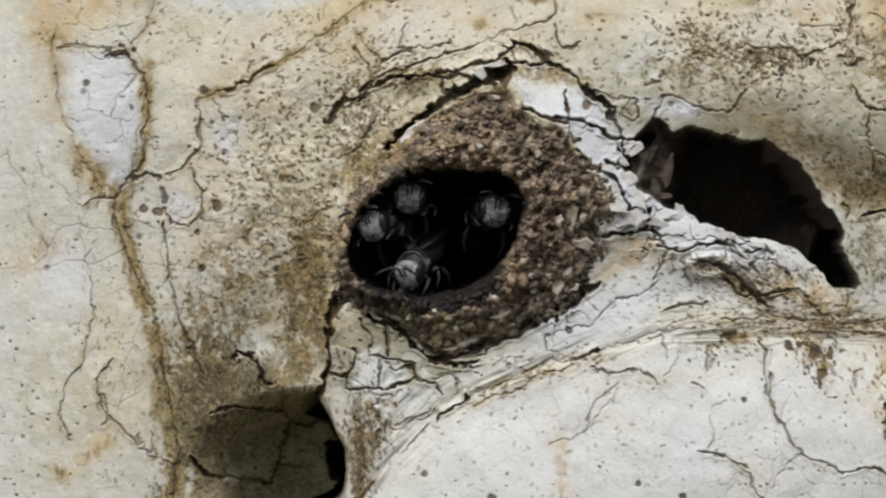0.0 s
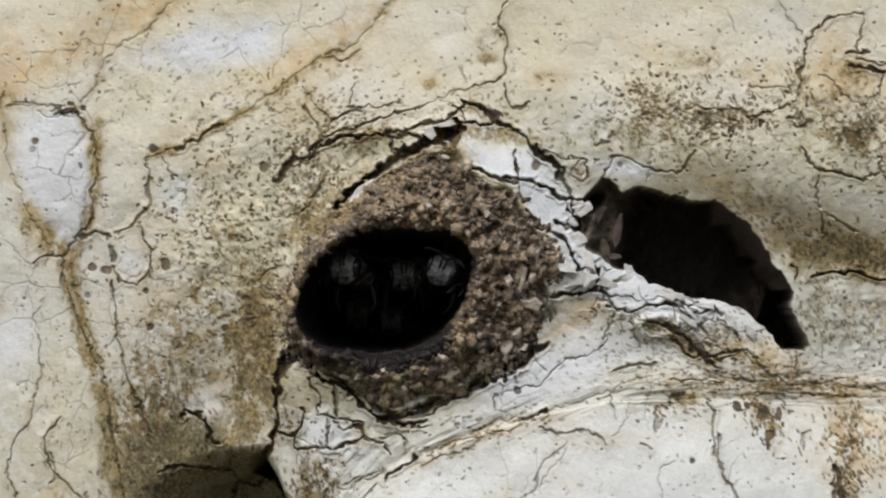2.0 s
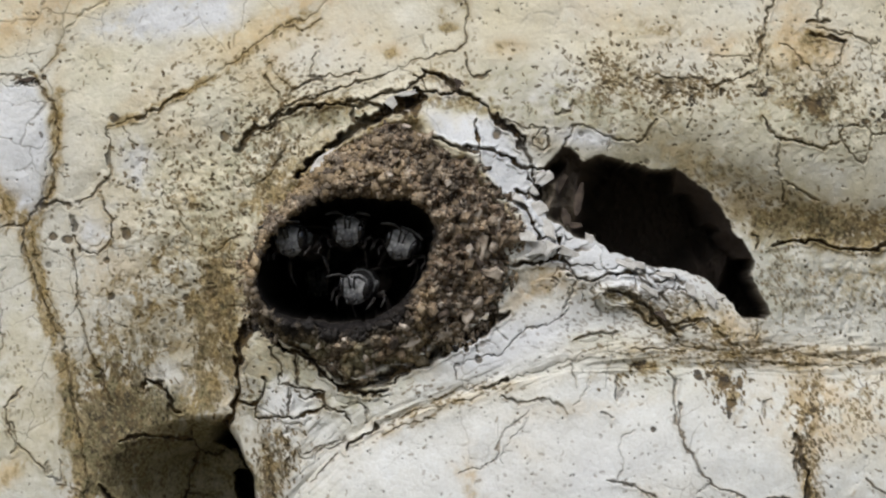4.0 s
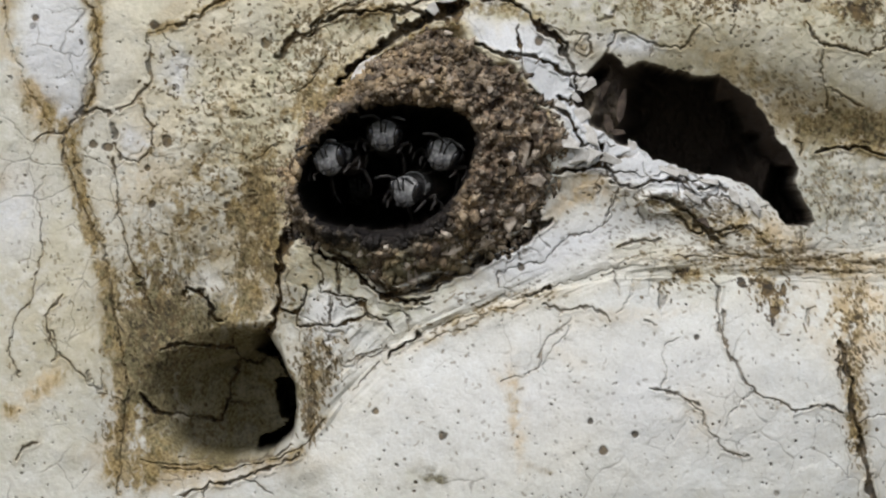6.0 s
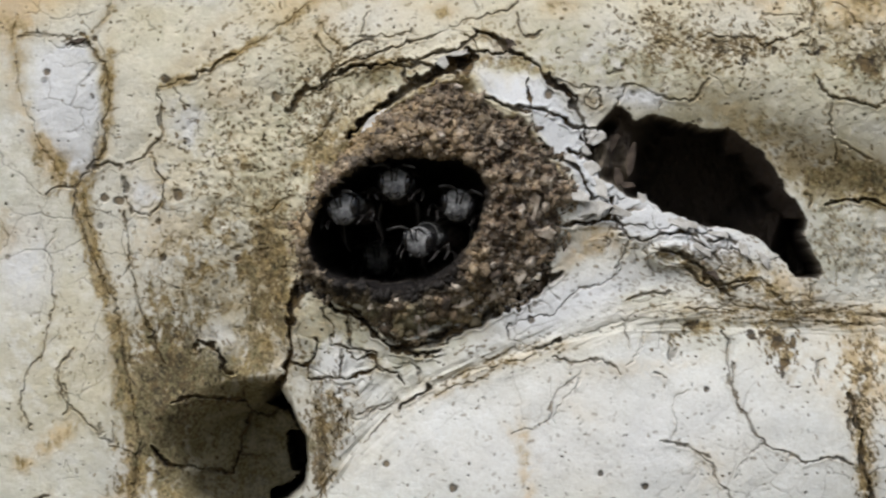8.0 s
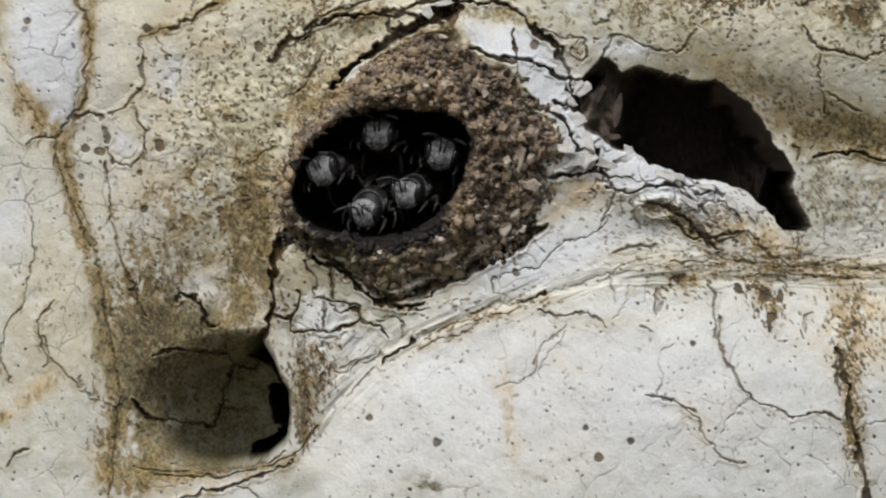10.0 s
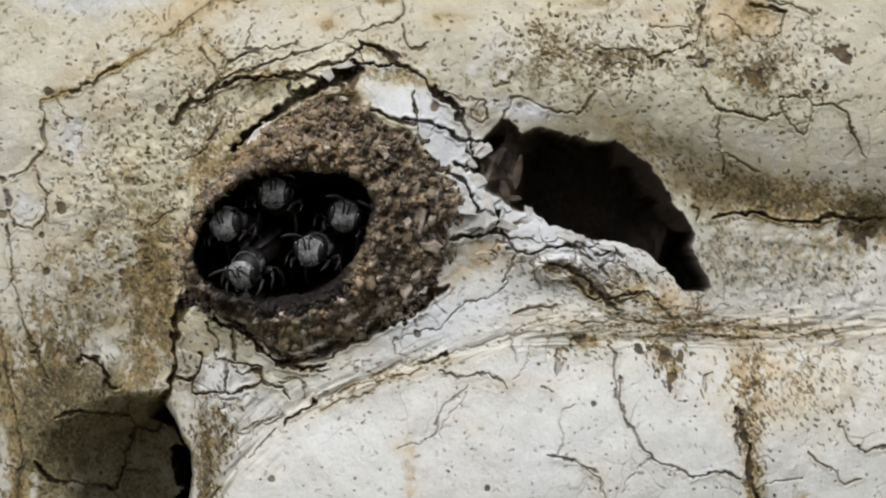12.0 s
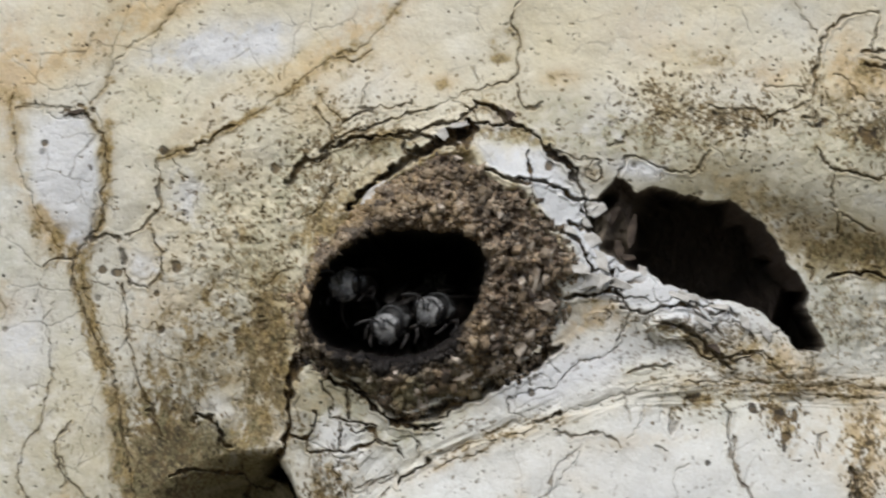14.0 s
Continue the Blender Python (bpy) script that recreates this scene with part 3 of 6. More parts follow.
crack([(596, 164), (582, 184), (566, 198)], 6, 4, 0.6)
crack([(826, 30), (842, 40), (846, 62)], 6, 6, 0.9)
crack([(860, 24), (880, 30), (884, 42)], 10, 9, 1.0)

crack([(300, 894), (370, 900), (440, 892), (510, 874), (560, 846), (590, 806)], 3.5, 4, 0.5, 1.5)
crack([(330, 944), (382, 926), (440, 914), (500, 892), (552, 862)], 6, 5, 0.7, 1.3)
crack([(262, 880), (320, 888), (400, 886), (470, 880)], 3, 3, 0.5, 1.3)
crack([(380, 930), (372, 950), (350, 968)], 4, 4, 0.6)
crack([(440, 914), (470, 920), (500, 940)], 3, 3, 0.5)
crack([(560, 690), (572, 740), (578, 790), (566, 830)], 3, 3, 0.6, 1.4)
crack([(590, 670), (604, 700), (600, 740)], 3, 3, 0.6, 1.4)
crack([(612, 700), (622, 712), (640, 716), (650, 700)], 3, 3, 0.6)
crack([(650, 700), (690, 690), (712, 676)], 3, 3, 0.6)

crack([(1032, 626), (1014, 641), (981, 673), (974, 706), (942, 726), (905, 734)], 3, 2, 0.5)
crack([(770, 668), (812, 650), (860, 640)], 3, 3, 0.5, 1.3)
crack([(800, 640), (846, 622), (900, 612), (940, 600)], 3, 3, 0.55, 1.3)
crack([(860, 606), (910, 590), (950, 576)], 2.5, 3, 0.5, 1.2)

# soft washes of ochre and grey-green lichen, some of it painted shading, and further stains: kind, middle, reach, turn,
# amount
WASHES = []


def wash(kind, u, v, ru, rv, turn=0.0, amount=1.0, ragged=0.9):
    WASHES.append((kind, u, v, ru, rv, turn, amount, ragged))


wash("ochre", 112, 270, 34, 26, 40, 1.0)
wash("ochre", 84, 240, 16, 40, -30, 0.8)
wash("ochre", 52, 196, 14, 46, -25, 0.4)
wash("ochre", 26, 110, 14, 70, -8, 0.3, 1.8)
wash("ochre", 34, 2, 18, 24, 0, 0.9)
wash("brown", 29, 66, 16, 26, 10, 0.5)
wash("ochre", -10, 60, 30, 90, 0, 0.3)
wash("ochre", 4, 346, 16, 14, 0, 0.6)
wash("ochre", 10, 384, 40, 20, -20, 0.5)
wash("ochre", -30, 410, 60, 18, -12, 0.55)
wash("ochre", 36, 792, 15, 12, -20, 1.3)
wash("ochre", 94, 746, 34, 16, -45, 0.9)
wash("ochre", 56, 762, 24, 14, 0, 0.4)
wash("ochre", 230, 806, 18, 44, 5, 1.2)
wash("ochre", 214, 870, 40, 24, 0, 0.6)
wash("ochre", 200, 590, 14, 90, -8, 0.5)
wash("ochre", 130, 620, 60, 130, 0, 0.12, 1.6)
wash("ochre", 20, 600, 60, 130, 0, 0.16, 1.6)
wash("ochre", 186, 120, 10, 90, 0, 0.5)
wash("lichen_shade", 20, 300, 60, 60, 0, 0.3)
wash("lichen_shade", 60, 560, 70, 110, 0, 0.2, 1.6)
wash("lichen_shade", 70, 580, 130, 240, 0, 0.4, 0.9)
wash("lichen_shade", 100, 780, 120, 110, 0, 0.3, 0.9)
wash("lichen_shade", 420, 400, 150, 170, 0, 0.35, 0.9)
wash("lichen_shade", -20, 180, 50, 160, 0, 0.4, 0.9)
wash("ochre", 300, 300, 60, 100, 0, 0.25, 1.6)
wash("white", 34, 430, 44, 90, 0, 0.9)
wash("white", 50, 660, 60, 60, 0, 0.4)
wash("ochre", 150, -96, 120, 30, -25, 0.8)
wash("ochre", 14, -50, 26, 70, 8, 0.8)
wash("ochre", 70, -34, 70, 24, -12, 0.5)
wash("ochre", 300, -152, 100, 24, -30, 0.75)
wash("ochre", 220, -200, 140, 30, -10, 0.4)
wash("ochre", 650, -112, 110, 26, -40, 0.75)
wash("ochre", 560, -56, 80, 24, -35, 0.5)
wash("ochre", 420, 0, 90, 22, -30, 0.4)
wash("ochre", 400, 130, 40, 22, 20, 0.6)
wash("ochre", 350, 70, 50, 16, -25, 0.4)
wash("ochre", 700, -50, 60, 50, 0, 0.3)
wash("ochre", 560, 24, 30, 40, 35, 0.5)
wash("white", 370, -76, 120, 30, -12, 1.0)
wash("ochre", 784, -12, 22, 13, 0, 0.9)
wash("brown", 888, -58, 15, 8, 0, 0.9, 0.4)
wash("ochre", 992, -20, 28, 14, 0, 0.8)
wash("ochre", 1375, -28, 42, 20, 0, 0.8)
wash("ochre", 1150, -100, 70, 50, 0, 0.35)
wash("ochre", 1250, -50, 60, 40, 0, 0.3)
wash("ochre", 1540, -10, 46, 34, 0, 0.85)
wash("brown", 1548, 78, 30, 22, 0, 0.6)
wash("ochre", 1502, -70, 34, 52, 8, 0.8)
wash("ochre", 1520, -28, 44, 24, 0, 0.6)
wash("moss_shade", 1546, 54, 30, 28, 20, 0.55, 2.0)
wash("brown", 1165, 10, 34, 50, -20, 0.2, 2.6)
wash("brown", 1275, 56, 90, 16, 5, 0.3, 2.6)
wash("lichen_shade", 330, 0, 200, 80, -20, 0.35, 1.6)
# grey-green shading of the upper shoulder, painted as a wash
wash("lichen_shade", 1150, 80, 100, 34, 8, 0.4)
wash("lichen_shade", 1480, 90, 90, 34, 0, 0.4)
wash("lichen_shade", 905, 84, 64, 15, 8, 0.8)
wash("brown", 900, 80, 60, 12, 8, 0.35, 2.0)
wash("lichen_shade", 1020, 60, 110, 44, 10, 0.45)
# more of the shoulder's painted shading
wash("lichen_shade", 1160, 110, 90, 30, 10, 0.4)
wash("lichen_shade", 1290, 165, 90, 44, 20, 0.75)
wash("ochre", 1300, 170, 70, 36, 25, 0.35)
wash("lichen_shade", 1450, 240, 130, 40, 14, 0.8)
wash("ochre", 1450, 254, 130, 38, 14, 0.75)
wash("ochre", 1330, 190, 80, 26, 25, 0.5)
wash("ochre", 1580, 290, 110, 30, 3, 0.5)
wash("lichen_shade", 1500, 130, 150, 60, 0, 0.3)
wash("lichen_shade", 1650, 150, 120, 60, 0, 0.3)
wash("brown", 1620, 150, 130, 60, 0, -0.5)
wash("brown", 1480, 150, 60, 50, 0, -0.4)
wash("brown", 1650, 312, 110, 20, 6, 0.5)
wash("moss_shade", 1750, 315, 40, 50, 0, 0.7)
wash("moss_shade", 1500, 290, 60, 34, 10, 0.5, 2.4)
wash("brown", 1560, 296, 110, 26, 4, 0.4, 2.6)
wash("lichen_shade", 1520, 300, 120, 40, 0, 0.5)
wash("lichen_shade", 1480, 380, 40, 70, 0, 0.5)
wash("lichen_shade", 1600, 410, 140, 50, 0, 0.3)
wash("ochre", 1620, 632, 130, 46, 0, 0.5, 1.8)
wash("ochre", 1535, 620, 40, 60, 0, 0.5, 1.8)
wash("brown", 1520, 600, 26, 50, 0, 0.5, 1.8)
wash("ochre", 1532, 760, 14, 110, -6, 0.6, 1.8)
wash("ochre", 1480, 526, 240, 16, 2, 0.55)
wash("ochre", 1400, 486, 60, 26, 35, 0.9)
wash("ochre", 1330, 458, 50, 16, 10, 0.5)
wash("ochre", 1062, 398, 40, 22, -20, 1.0)
wash("ochre", 1010, 430, 40, 10, -38, 0.5)
wash("brown", 1064, 376, 24, 8, 0, 0.5)
wash("lichen_shade", 1190, 424, 40, 16, 5, 0.8)
wash("lichen_shade", 1150, 500, 44, 14, 0, 0.5)
wash("lichen_shade", 1240, 536, 60, 18, 0, 0.3)
wash("brown", 1386, 574, 34, 20, 25, 0.7, 2.2)
wash("brown", 1398, 610, 10, 26, 0, 0.7, 2.2)
wash("brown", 1238, 546, 20, 7, 0, 1.0, 1.0)
wash("brown", 1235, 455, 32, 10, 40, 0.8, 1.4)
wash("brown", 1310, 463, 36, 9, 0, 0.6, 1.4)
wash("lichen_shade", 1270, 570, 44, 26, 0, 0.4)
wash("ochre", 930, 790, 14, 70, -4, 0.75)
wash("ochre", 905, 736, 20, 12, 30, 0.5)
wash("ochre", 1020, 690, 40, 16, 30, 0.25)
wash("ochre", 1250, 800, 26, 40, -20, 0.35)
wash("ochre", 1140, 620, 90, 14, -6, 0.3)
wash("ochre", 900, 610, 110, 10, -16, 0.4)
wash("ochre", 800, 655, 60, 10, -28, 0.35)
wash("lichen_shade", 640, 548, 60, 34, 28, 0.75)
wash("lichen_shade", 560, 530, 36, 56, 0, 0.65)
wash("lichen_shade", 580, 545, 22, 20, 0, 0.5)
wash("ochre", 584, 545, 16, 14, 0, 0.6)
wash("lichen_shade", 715, 606, 50, 26, 0, 0.75)
wash("moss_shade", 730, 600, 34, 16, 0, 0.45)
wash("lichen_shade", 800, 578, 46, 14, -28, 0.5)
wash("lichen_shade", 540, 620, 30, 40, 0, 0.4)
wash("white", 612, 612, 44, 24, 0, 0.3)
wash("brown", 588, 700, 30, 40, 0, 0.4, 2.4)
wash("ochre", 585, 720, 34, 60, 8, 0.5, 2.0)
# olive growth in the knot hollow, also painting its shade
wash("moss_shade", 420, 770, 130, 90, 0, 0.5, 0.3)
wash("brown", 290, 650, 50, 70, 0, 0.5)
wash("moss_shade", 300, 650, 80, 60, 0, 0.4, 1.6)
wash("moss_shade", 420, 645, 60, 20, 0, 0.35)
wash("brown", 470, 420, 40, 60, 0, 0.3)
wash("ochre", 480, 520, 60, 120, 0, 0.5, 1.8)
wash("ochre", 330, 420, 90, 90, 0, 0.3, 2.0)
wash("lichen_shade", 470, 300, 120, 130, 0, 0.4, 1.6)
wash("lichen_shade", 330, 130, 70, 90, 0, 0.25, 1.6)
wash("lichen_shade", 560, 160, 60, 60, 0, 0.5, 1.6)
wash("lichen_shade", 690, 106, 60, 14, 0, 0.9)
wash("white", 400, 580, 34, 36, 10, 0.35, 0.9)
wash("brown", 404, 580, 34, 34, 10, -0.35, 0.9)
wash("moss_shade", 366, 610, 24, 22, 0, 0.8)
wash("ochre", 420, 890, 110, 16, -4, 0.7)
wash("ochre", 300, 910, 70, 20, 0, 0.5)
wash("brown", 270, 915, 60, 14, 0, 0.4)
wash("brown", 430, 884, 60, 5, -4, 0.6)
wash("moss_shade", 778, 900, 17, 12, 25, 0.9, 1.8)
wash("moss_shade", 800, 910, 10, 8, 0, 0.7, 1.8)
wash("lichen_shade", 745, 905, 14, 10, 0, 0.6)


def washes(u, v):
    """The washes on the bark, kind by kind."""
    out = {kind: np.zeros(u.shape, np.float32) for kind in ("ochre", "lichen_shade", "brown", "moss_shade", "white")}
    rough = 1.3 * fbm(u, v, 37, 4, 101) + 1.2 * fbm(u + 0.6 * v, v - 0.6 * u, 14, 3, 102)
    us, vs = u[0], v[:, 0]
    for kind, cu, cv, ru, rv, turn, amount, ragged in WASHES:
        reach = 2.3 * max(ru, rv)
        a, b = np.searchsorted(us, (cu - reach, cu + reach))
        c, d = np.searchsorted(vs, (cv - reach, cv + reach))
        box = np.s_[c:d, a:b]
        out[kind][box] += amount * np.clip(blob(u[box], v[box], cu, cv, ru * 1.15, rv * 1.15, turn) * (1 + ragged * rough[box]), 0, 1)
    return out


def stains(u, v):
    """Amounts of cream, brown and moss on the bark."""
    n1, n2, n3 = fbm(u, v, 130, 5, 41), fbm(u, v, 60, 5, 42), fbm(u, v, 26, 4, 43)
    su, sv = u + 16 * fbm(u, v, 38, 3, 111) + 5 * fbm(u, v, 11, 2, 113), v + 16 * fbm(u, v, 38, 3, 112) + 5 * fbm(u, v, 11, 2, 114)
    fleck = ease(fbm(0.8 * su + 0.6 * sv, 0.8 * sv - 0.6 * su, 15, 3, 44), 0.06, 0.4)
    cream = 0.4 * blob(u, v, 60, 520, 150, 420) + 0.35 * blob(u, v, 440, 250, 190, 230) + 0.8 * ease(420 - v, 0, 330) * ease(u, 120, 300) + 0.5 * blob(u, v, 470, 380, 160, 260) + 0.55 * blob(u, v, 100, -100, 260, 130)
    cream = cream + 0.35 * blob(u, v, 1500, 530, 420, 50) + 0.3 * blob(u, v, 1040, 800, 90, 120) + 0.25 * blob(u, v, 1290, 770, 70, 60)
    cream = cream + 0.35 * blob(u, v, 930, 600, 180, 25, -15) + 0.4 * blob(u, v, 1640, 640, 130, 90) + 0.3 * blob(u, v, 150, 640, 60, 140)
    cream = np.clip(cream * (1.1 + 0.8 * n1) + 0.14 + 0.3 * n2, 0, 1)
    white = 1.1 * ease(inside(u + 8 * fbm(u, v, 30, 3, 115), v + 8 * fbm(u, v, 30, 3, 116), PLATE), -12, 26) + 0.7 * blob(u, v, 330, 190, 35, 70) + blob(u, v, 255, 312, 34, 34) + 0.45 * blob(u, v, 375, 565, 42, 45)
    white = white + 1.9 * blob(u, v, 930, 165, 110, 60, 38) + 0.8 * blob(u, v, 440, -75, 90, 45) + blob(u, v, 1150, 145, 60, 18, 8) + 0.3 * blob(u, v, 60, 470, 110, 170)
    white = white + 0.8 * blob(u, v, 960, 520, 70, 35, -15) + 0.7 * blob(u, v, 1040, 490, 170, 45, -17) + 0.6 * blob(u, v, 1100, 760, 320, 130) + 0.5 * blob(u, v, 1060, 60, 110, 60) + blob(u, v, 1080, 340, 60, 50, 30)
    white = white + 1.1 * blob(u, v, 1200, 372, 150, 34, 17) + 0.9 * blob(u, v, 1010, 260, 60, 50, 45) + 0.6 * blob(u, v, 590, 600, 60, 60) + 0.4 * blob(u, v, 1560, 200, 60, 50)
    white = white - 1.3 * blob(u, v, 374, 614, 36, 28) - 1.4 * blob(u, v, 1052, 398, 50, 26) - 1.0 * blob(u, v, 1375, 480, 70, 22, 32)
    white = np.clip(white * (1 + 0.8 * n2), 0, 1)
    brown = 0.55 * blob(u, v, 700, 88, 120, 28, -10) + 0.85 * blob(u, v, 885, 44, 50, 22, 32) + 1.3 * blob(u, v, 1755, 352, 50, 44) + 0.75 * blob(u, v, 350, 870, 130, 32) + 0.5 * blob(u, v, 260, 900, 60, 40) + 0.8 * blob(u, v, 1532, 790, 20, 110) + 0.8 * blob(u, v, 300, 770, 70, 90) + 0.3 * blob(u, v, 570, 740, 42, 100) + 1.0 * blob(u, v, 290, 640, 80, 130, -12) + 0.8 * blob(u, v, 360, 640, 90, 60) + 1.1 * blob(u, v, 472, 520, 46, 150) + 0.8 * blob(u, v, 250, 800, 45, 90) + 0.5 * blob(u, v, 330, 700, 80, 70)
    brown = brown + 0.8 * blob(u, v, 88, 250, 36, 55) + 0.65 * blob(u, v, 30, 790, 25, 18) + 0.5 * blob(u, v, 105, 742, 55, 16, -35) + 0.3 * blob(u, v, 5, 390, 30, 50)
    brown = brown + 0.3 * blob(u, v, 1370, 205, 120, 55, 15) + 0.25 * blob(u, v, 1240, 70, 130, 60) + 0.5 * blob(u, v, 1560, 90, 130, 70) + 0.12 * blob(u, v, 1130, 60, 110, 70) + 0.12 * blob(u, v, 440, 300, 160, 150) + 0.42 * blob(u, v, 1490, 292, 150, 42) + 1.0 * blob(u, v, 1670, 300, 120, 36) + 0.15 * blob(u, v, 1480, 260, 120, 50) + 0.45 * blob(u, v, 1620, 400, 220, 60) + 0.5 * blob(u, v, 1520, -30, 60, 60)
    brown = brown + 0.4 * blob(u, v, 1052, 398, 50, 26) + 0.5 * blob(u, v, 1375, 480, 70, 22, 32) + 0.8 * blob(u, v, 1053, 148, 22, 20) + 0.4 * blob(u, v, 1620, 600, 140, 60) * fleck + 0.5 * blob(u, v, 1440, 528, 300, 30) + 0.5 * blob(u, v, 1200, 560, 120, 14, -8)
    brown = brown + 0.4 * blob(u, v, 1300, 436, 80, 22, 20) + 0.45 * blob(u, v, 130, 262, 50, 50, 30) + 0.8 * blob(u, v, 905, -100, 26, 16) + 0.6 * blob(u, v, 1250, -60, 40, 20) + 0.4 * blob(u, v, 20, 10, 60, 30) + 0.35 * blob(u, v, 880, -80, 14, 14) * 2 + 0.9 * blob(u, v, 782, -10, 15, 14) + 0.8 * blob(u, v, 886, -56, 17, 10)
    brown = brown + 0.5 * blob(u, v, 1300, -40, 45, 28) + 0.35 * blob(u, v, 980, -20, 30, 18) + 0.55 * blob(u, v, 570, 265, 50, 60) + 0.5 * blob(u, v, 620, 180, 80, 40, -35) + 0.35 * blob(u, v, 350, 440, 110, 160)
    brown = brown + 0.3 * blob(u, v, 640, -40, 120, 30, -30) + 0.3 * np.exp(-(line_distance(u, v, [(900, 735), (922, 770), (928, 835), (942, 880), (1010, 905)]) / 9) ** 2) + 0.4 * blob(u, v, 950, 770, 40, 25) + 0.4 * blob(u, v, 1620, 860, 60, 120) * fleck
    brown = brown + 0.5 * np.exp(-(line_distance(u, v, [(191, 60), (186, 200), (140, 290), (160, 440), (212, 590), (238, 720), (230, 900)]) / 15) ** 2) * 1.5
    brown = brown + 0.5 * np.exp(-(line_distance(u, v, [(300, 112), (400, 70), (500, 15), (592, -58), (700, -138)]) / 11) ** 2)
    brown = brown + 0.8 * np.exp(-(line_distance(u, v, [(590, 240), (640, 205), (720, 150), (835, 98)]) / 18) ** 2)
    streak = ease(fbm(su * 2.2, sv * 0.55, 22, 3, 47), -0.25, 0.35)
    lower_left = ease(760 - u, 0, 250) * ease(v, 120, 300)
    along = ease(fbm(su * 0.4 - 0.3 * sv, sv * 2.0 + 0.3 * su, 26, 3, 48), -0.25, 0.35)
    brown = brown * (0.55 + 0.65 * (streak * lower_left + (1 - lower_left) * (0.5 * fleck + 0.5 * along)))
    brown = brown * (1 - 0.75 * ease(inside(u, v, HOLLOW), 4, 36) * ease(u, 290, 370))
    grit = fbm(su * 1.4 + 0.4 * sv, sv * 0.7 - 0.3 * su, 11, 3, 45)
    speckled = blob(u, v, 430, 290, 170, 200) + 0.7 * blob(u, v, 1250, 60, 260, 100) + 0.5 * blob(u, v, 600, 60, 160, 80) + 0.5 * blob(u, v, 1600, 80, 160, 120)
    brown = ease(brown * (1.05 + 0.5 * n2 + 0.6 * n3 + 1.1 * grit) + 0.12 * n3 + 0.3 * np.clip(speckled, 0, 1) * ease(n3 + 0.5 * grit, 0.2, 0.5), 0.1, 0.95)
    # within the hollow: green growth plus shade darkened into the floor's colour
    moss_shade = 1.0 * ease(inside(u, v, HOLLOW) + 26 * fbm(u, v, 40, 3, 49), -20, 28) * (0.45 + 0.42 * ease(u, 280, 430)) + 0.45 * blob(u, v, 562, 730, 46, 100, -8) * streak + 1.1 * blob(u, v, 330, 620, 80, 70) * streak + 0.8 * blob(u, v, 285, 690, 60, 120) * streak + 0.3 * blob(u, v, 480, 480, 60, 150) * streak
    moss_shade = moss_shade + 0.3 * blob(u, v, 1180, 50, 90, 70) * fleck + 0.4 * blob(u, v, 1310, 50, 100, 45) * fleck + 0.7 * blob(u, v, 1540, 75, 60, 40) * fleck
    moss_shade = moss_shade + 0.6 * blob(u, v, 1640, 310, 110, 24) * fleck + 0.55 * blob(u, v, 660, 556, 90, 34) * (0.4 + 0.6 * fleck) + 0.3 * blob(u, v, 600, 540, 60, 40) + 0.3 * blob(u, v, 560, 540, 30, 60) + 0.25 * blob(u, v, 980, 40, 100, 60) + 0.6 * blob(u, v, 1260, 462, 45, 16, 35) + 0.6 * blob(u, v, 1535, 780, 20, 110) * fleck
    moss_shade = moss_shade + 1.2 * blob(u, v, 366, 606, 26, 26) * (1 + 1.5 * n3) + 0.7 * blob(u, v, 670, 105, 60, 14) + 0.5 * blob(u, v, 600, 190, 70, 60) * fleck + 0.5 * blob(u, v, 540, 600, 30, 60) * fleck
    moss_shade = moss_shade + 0.34 * blob(u, v, 1640, 420, 190, 85) + 0.36 * blob(u, v, 1490, 410, 110, 75) + 0.35 * blob(u, v, 300, 660, 90, 130) * (0.5 + 0.5 * streak) + 0.26 * blob(u, v, 1340, 175, 200, 70, 8) + 0.42 * blob(u, v, 1230, 180, 200, 50, 10) + 0.2 * blob(u, v, 1130, 100, 120, 60) + 0.1 * blob(u, v, 1560, 285, 200, 50)
    moss_shade = moss_shade + 0.5 * brown * ease(fbm(u, v, 13, 3, 46), 0.02, 0.32)
    moss_shade = np.clip(moss_shade * (1 + 0.6 * n3), 0, 1)
    w = washes(u, v)
    brown, moss_shade, white = np.clip(brown + w["brown"], 0, 1), np.clip(moss_shade + w["moss_shade"], 0, 1), np.clip(white + w["white"] - 0.6 * np.clip(w["ochre"] + w["lichen_shade"], 0, 1), 0, 1)
    return cream, brown, moss_shade, white, np.clip(0.68 * w["ochre"], 0, 0.8), np.clip(0.85 * w["lichen_shade"], 0, 0.8)


def speck_density(u, v):
    d = 0.30 * blob(u, v, 430, 280, 170, 190) + 0.22 * blob(u, v, 1180, 40, 200, 110) + 0.2 * blob(u, v, 1560, 60, 200, 140) + 0.12 * blob(u, v, 420, 500, 140, 120)
    d = d + 0.16 * blob(u, v, 1620, 470, 220, 60) + 0.16 * blob(u, v, 1640, 650, 150, 100) + 0.12 * blob(u, v, 560, 150, 100, 90) + 0.06
    return d


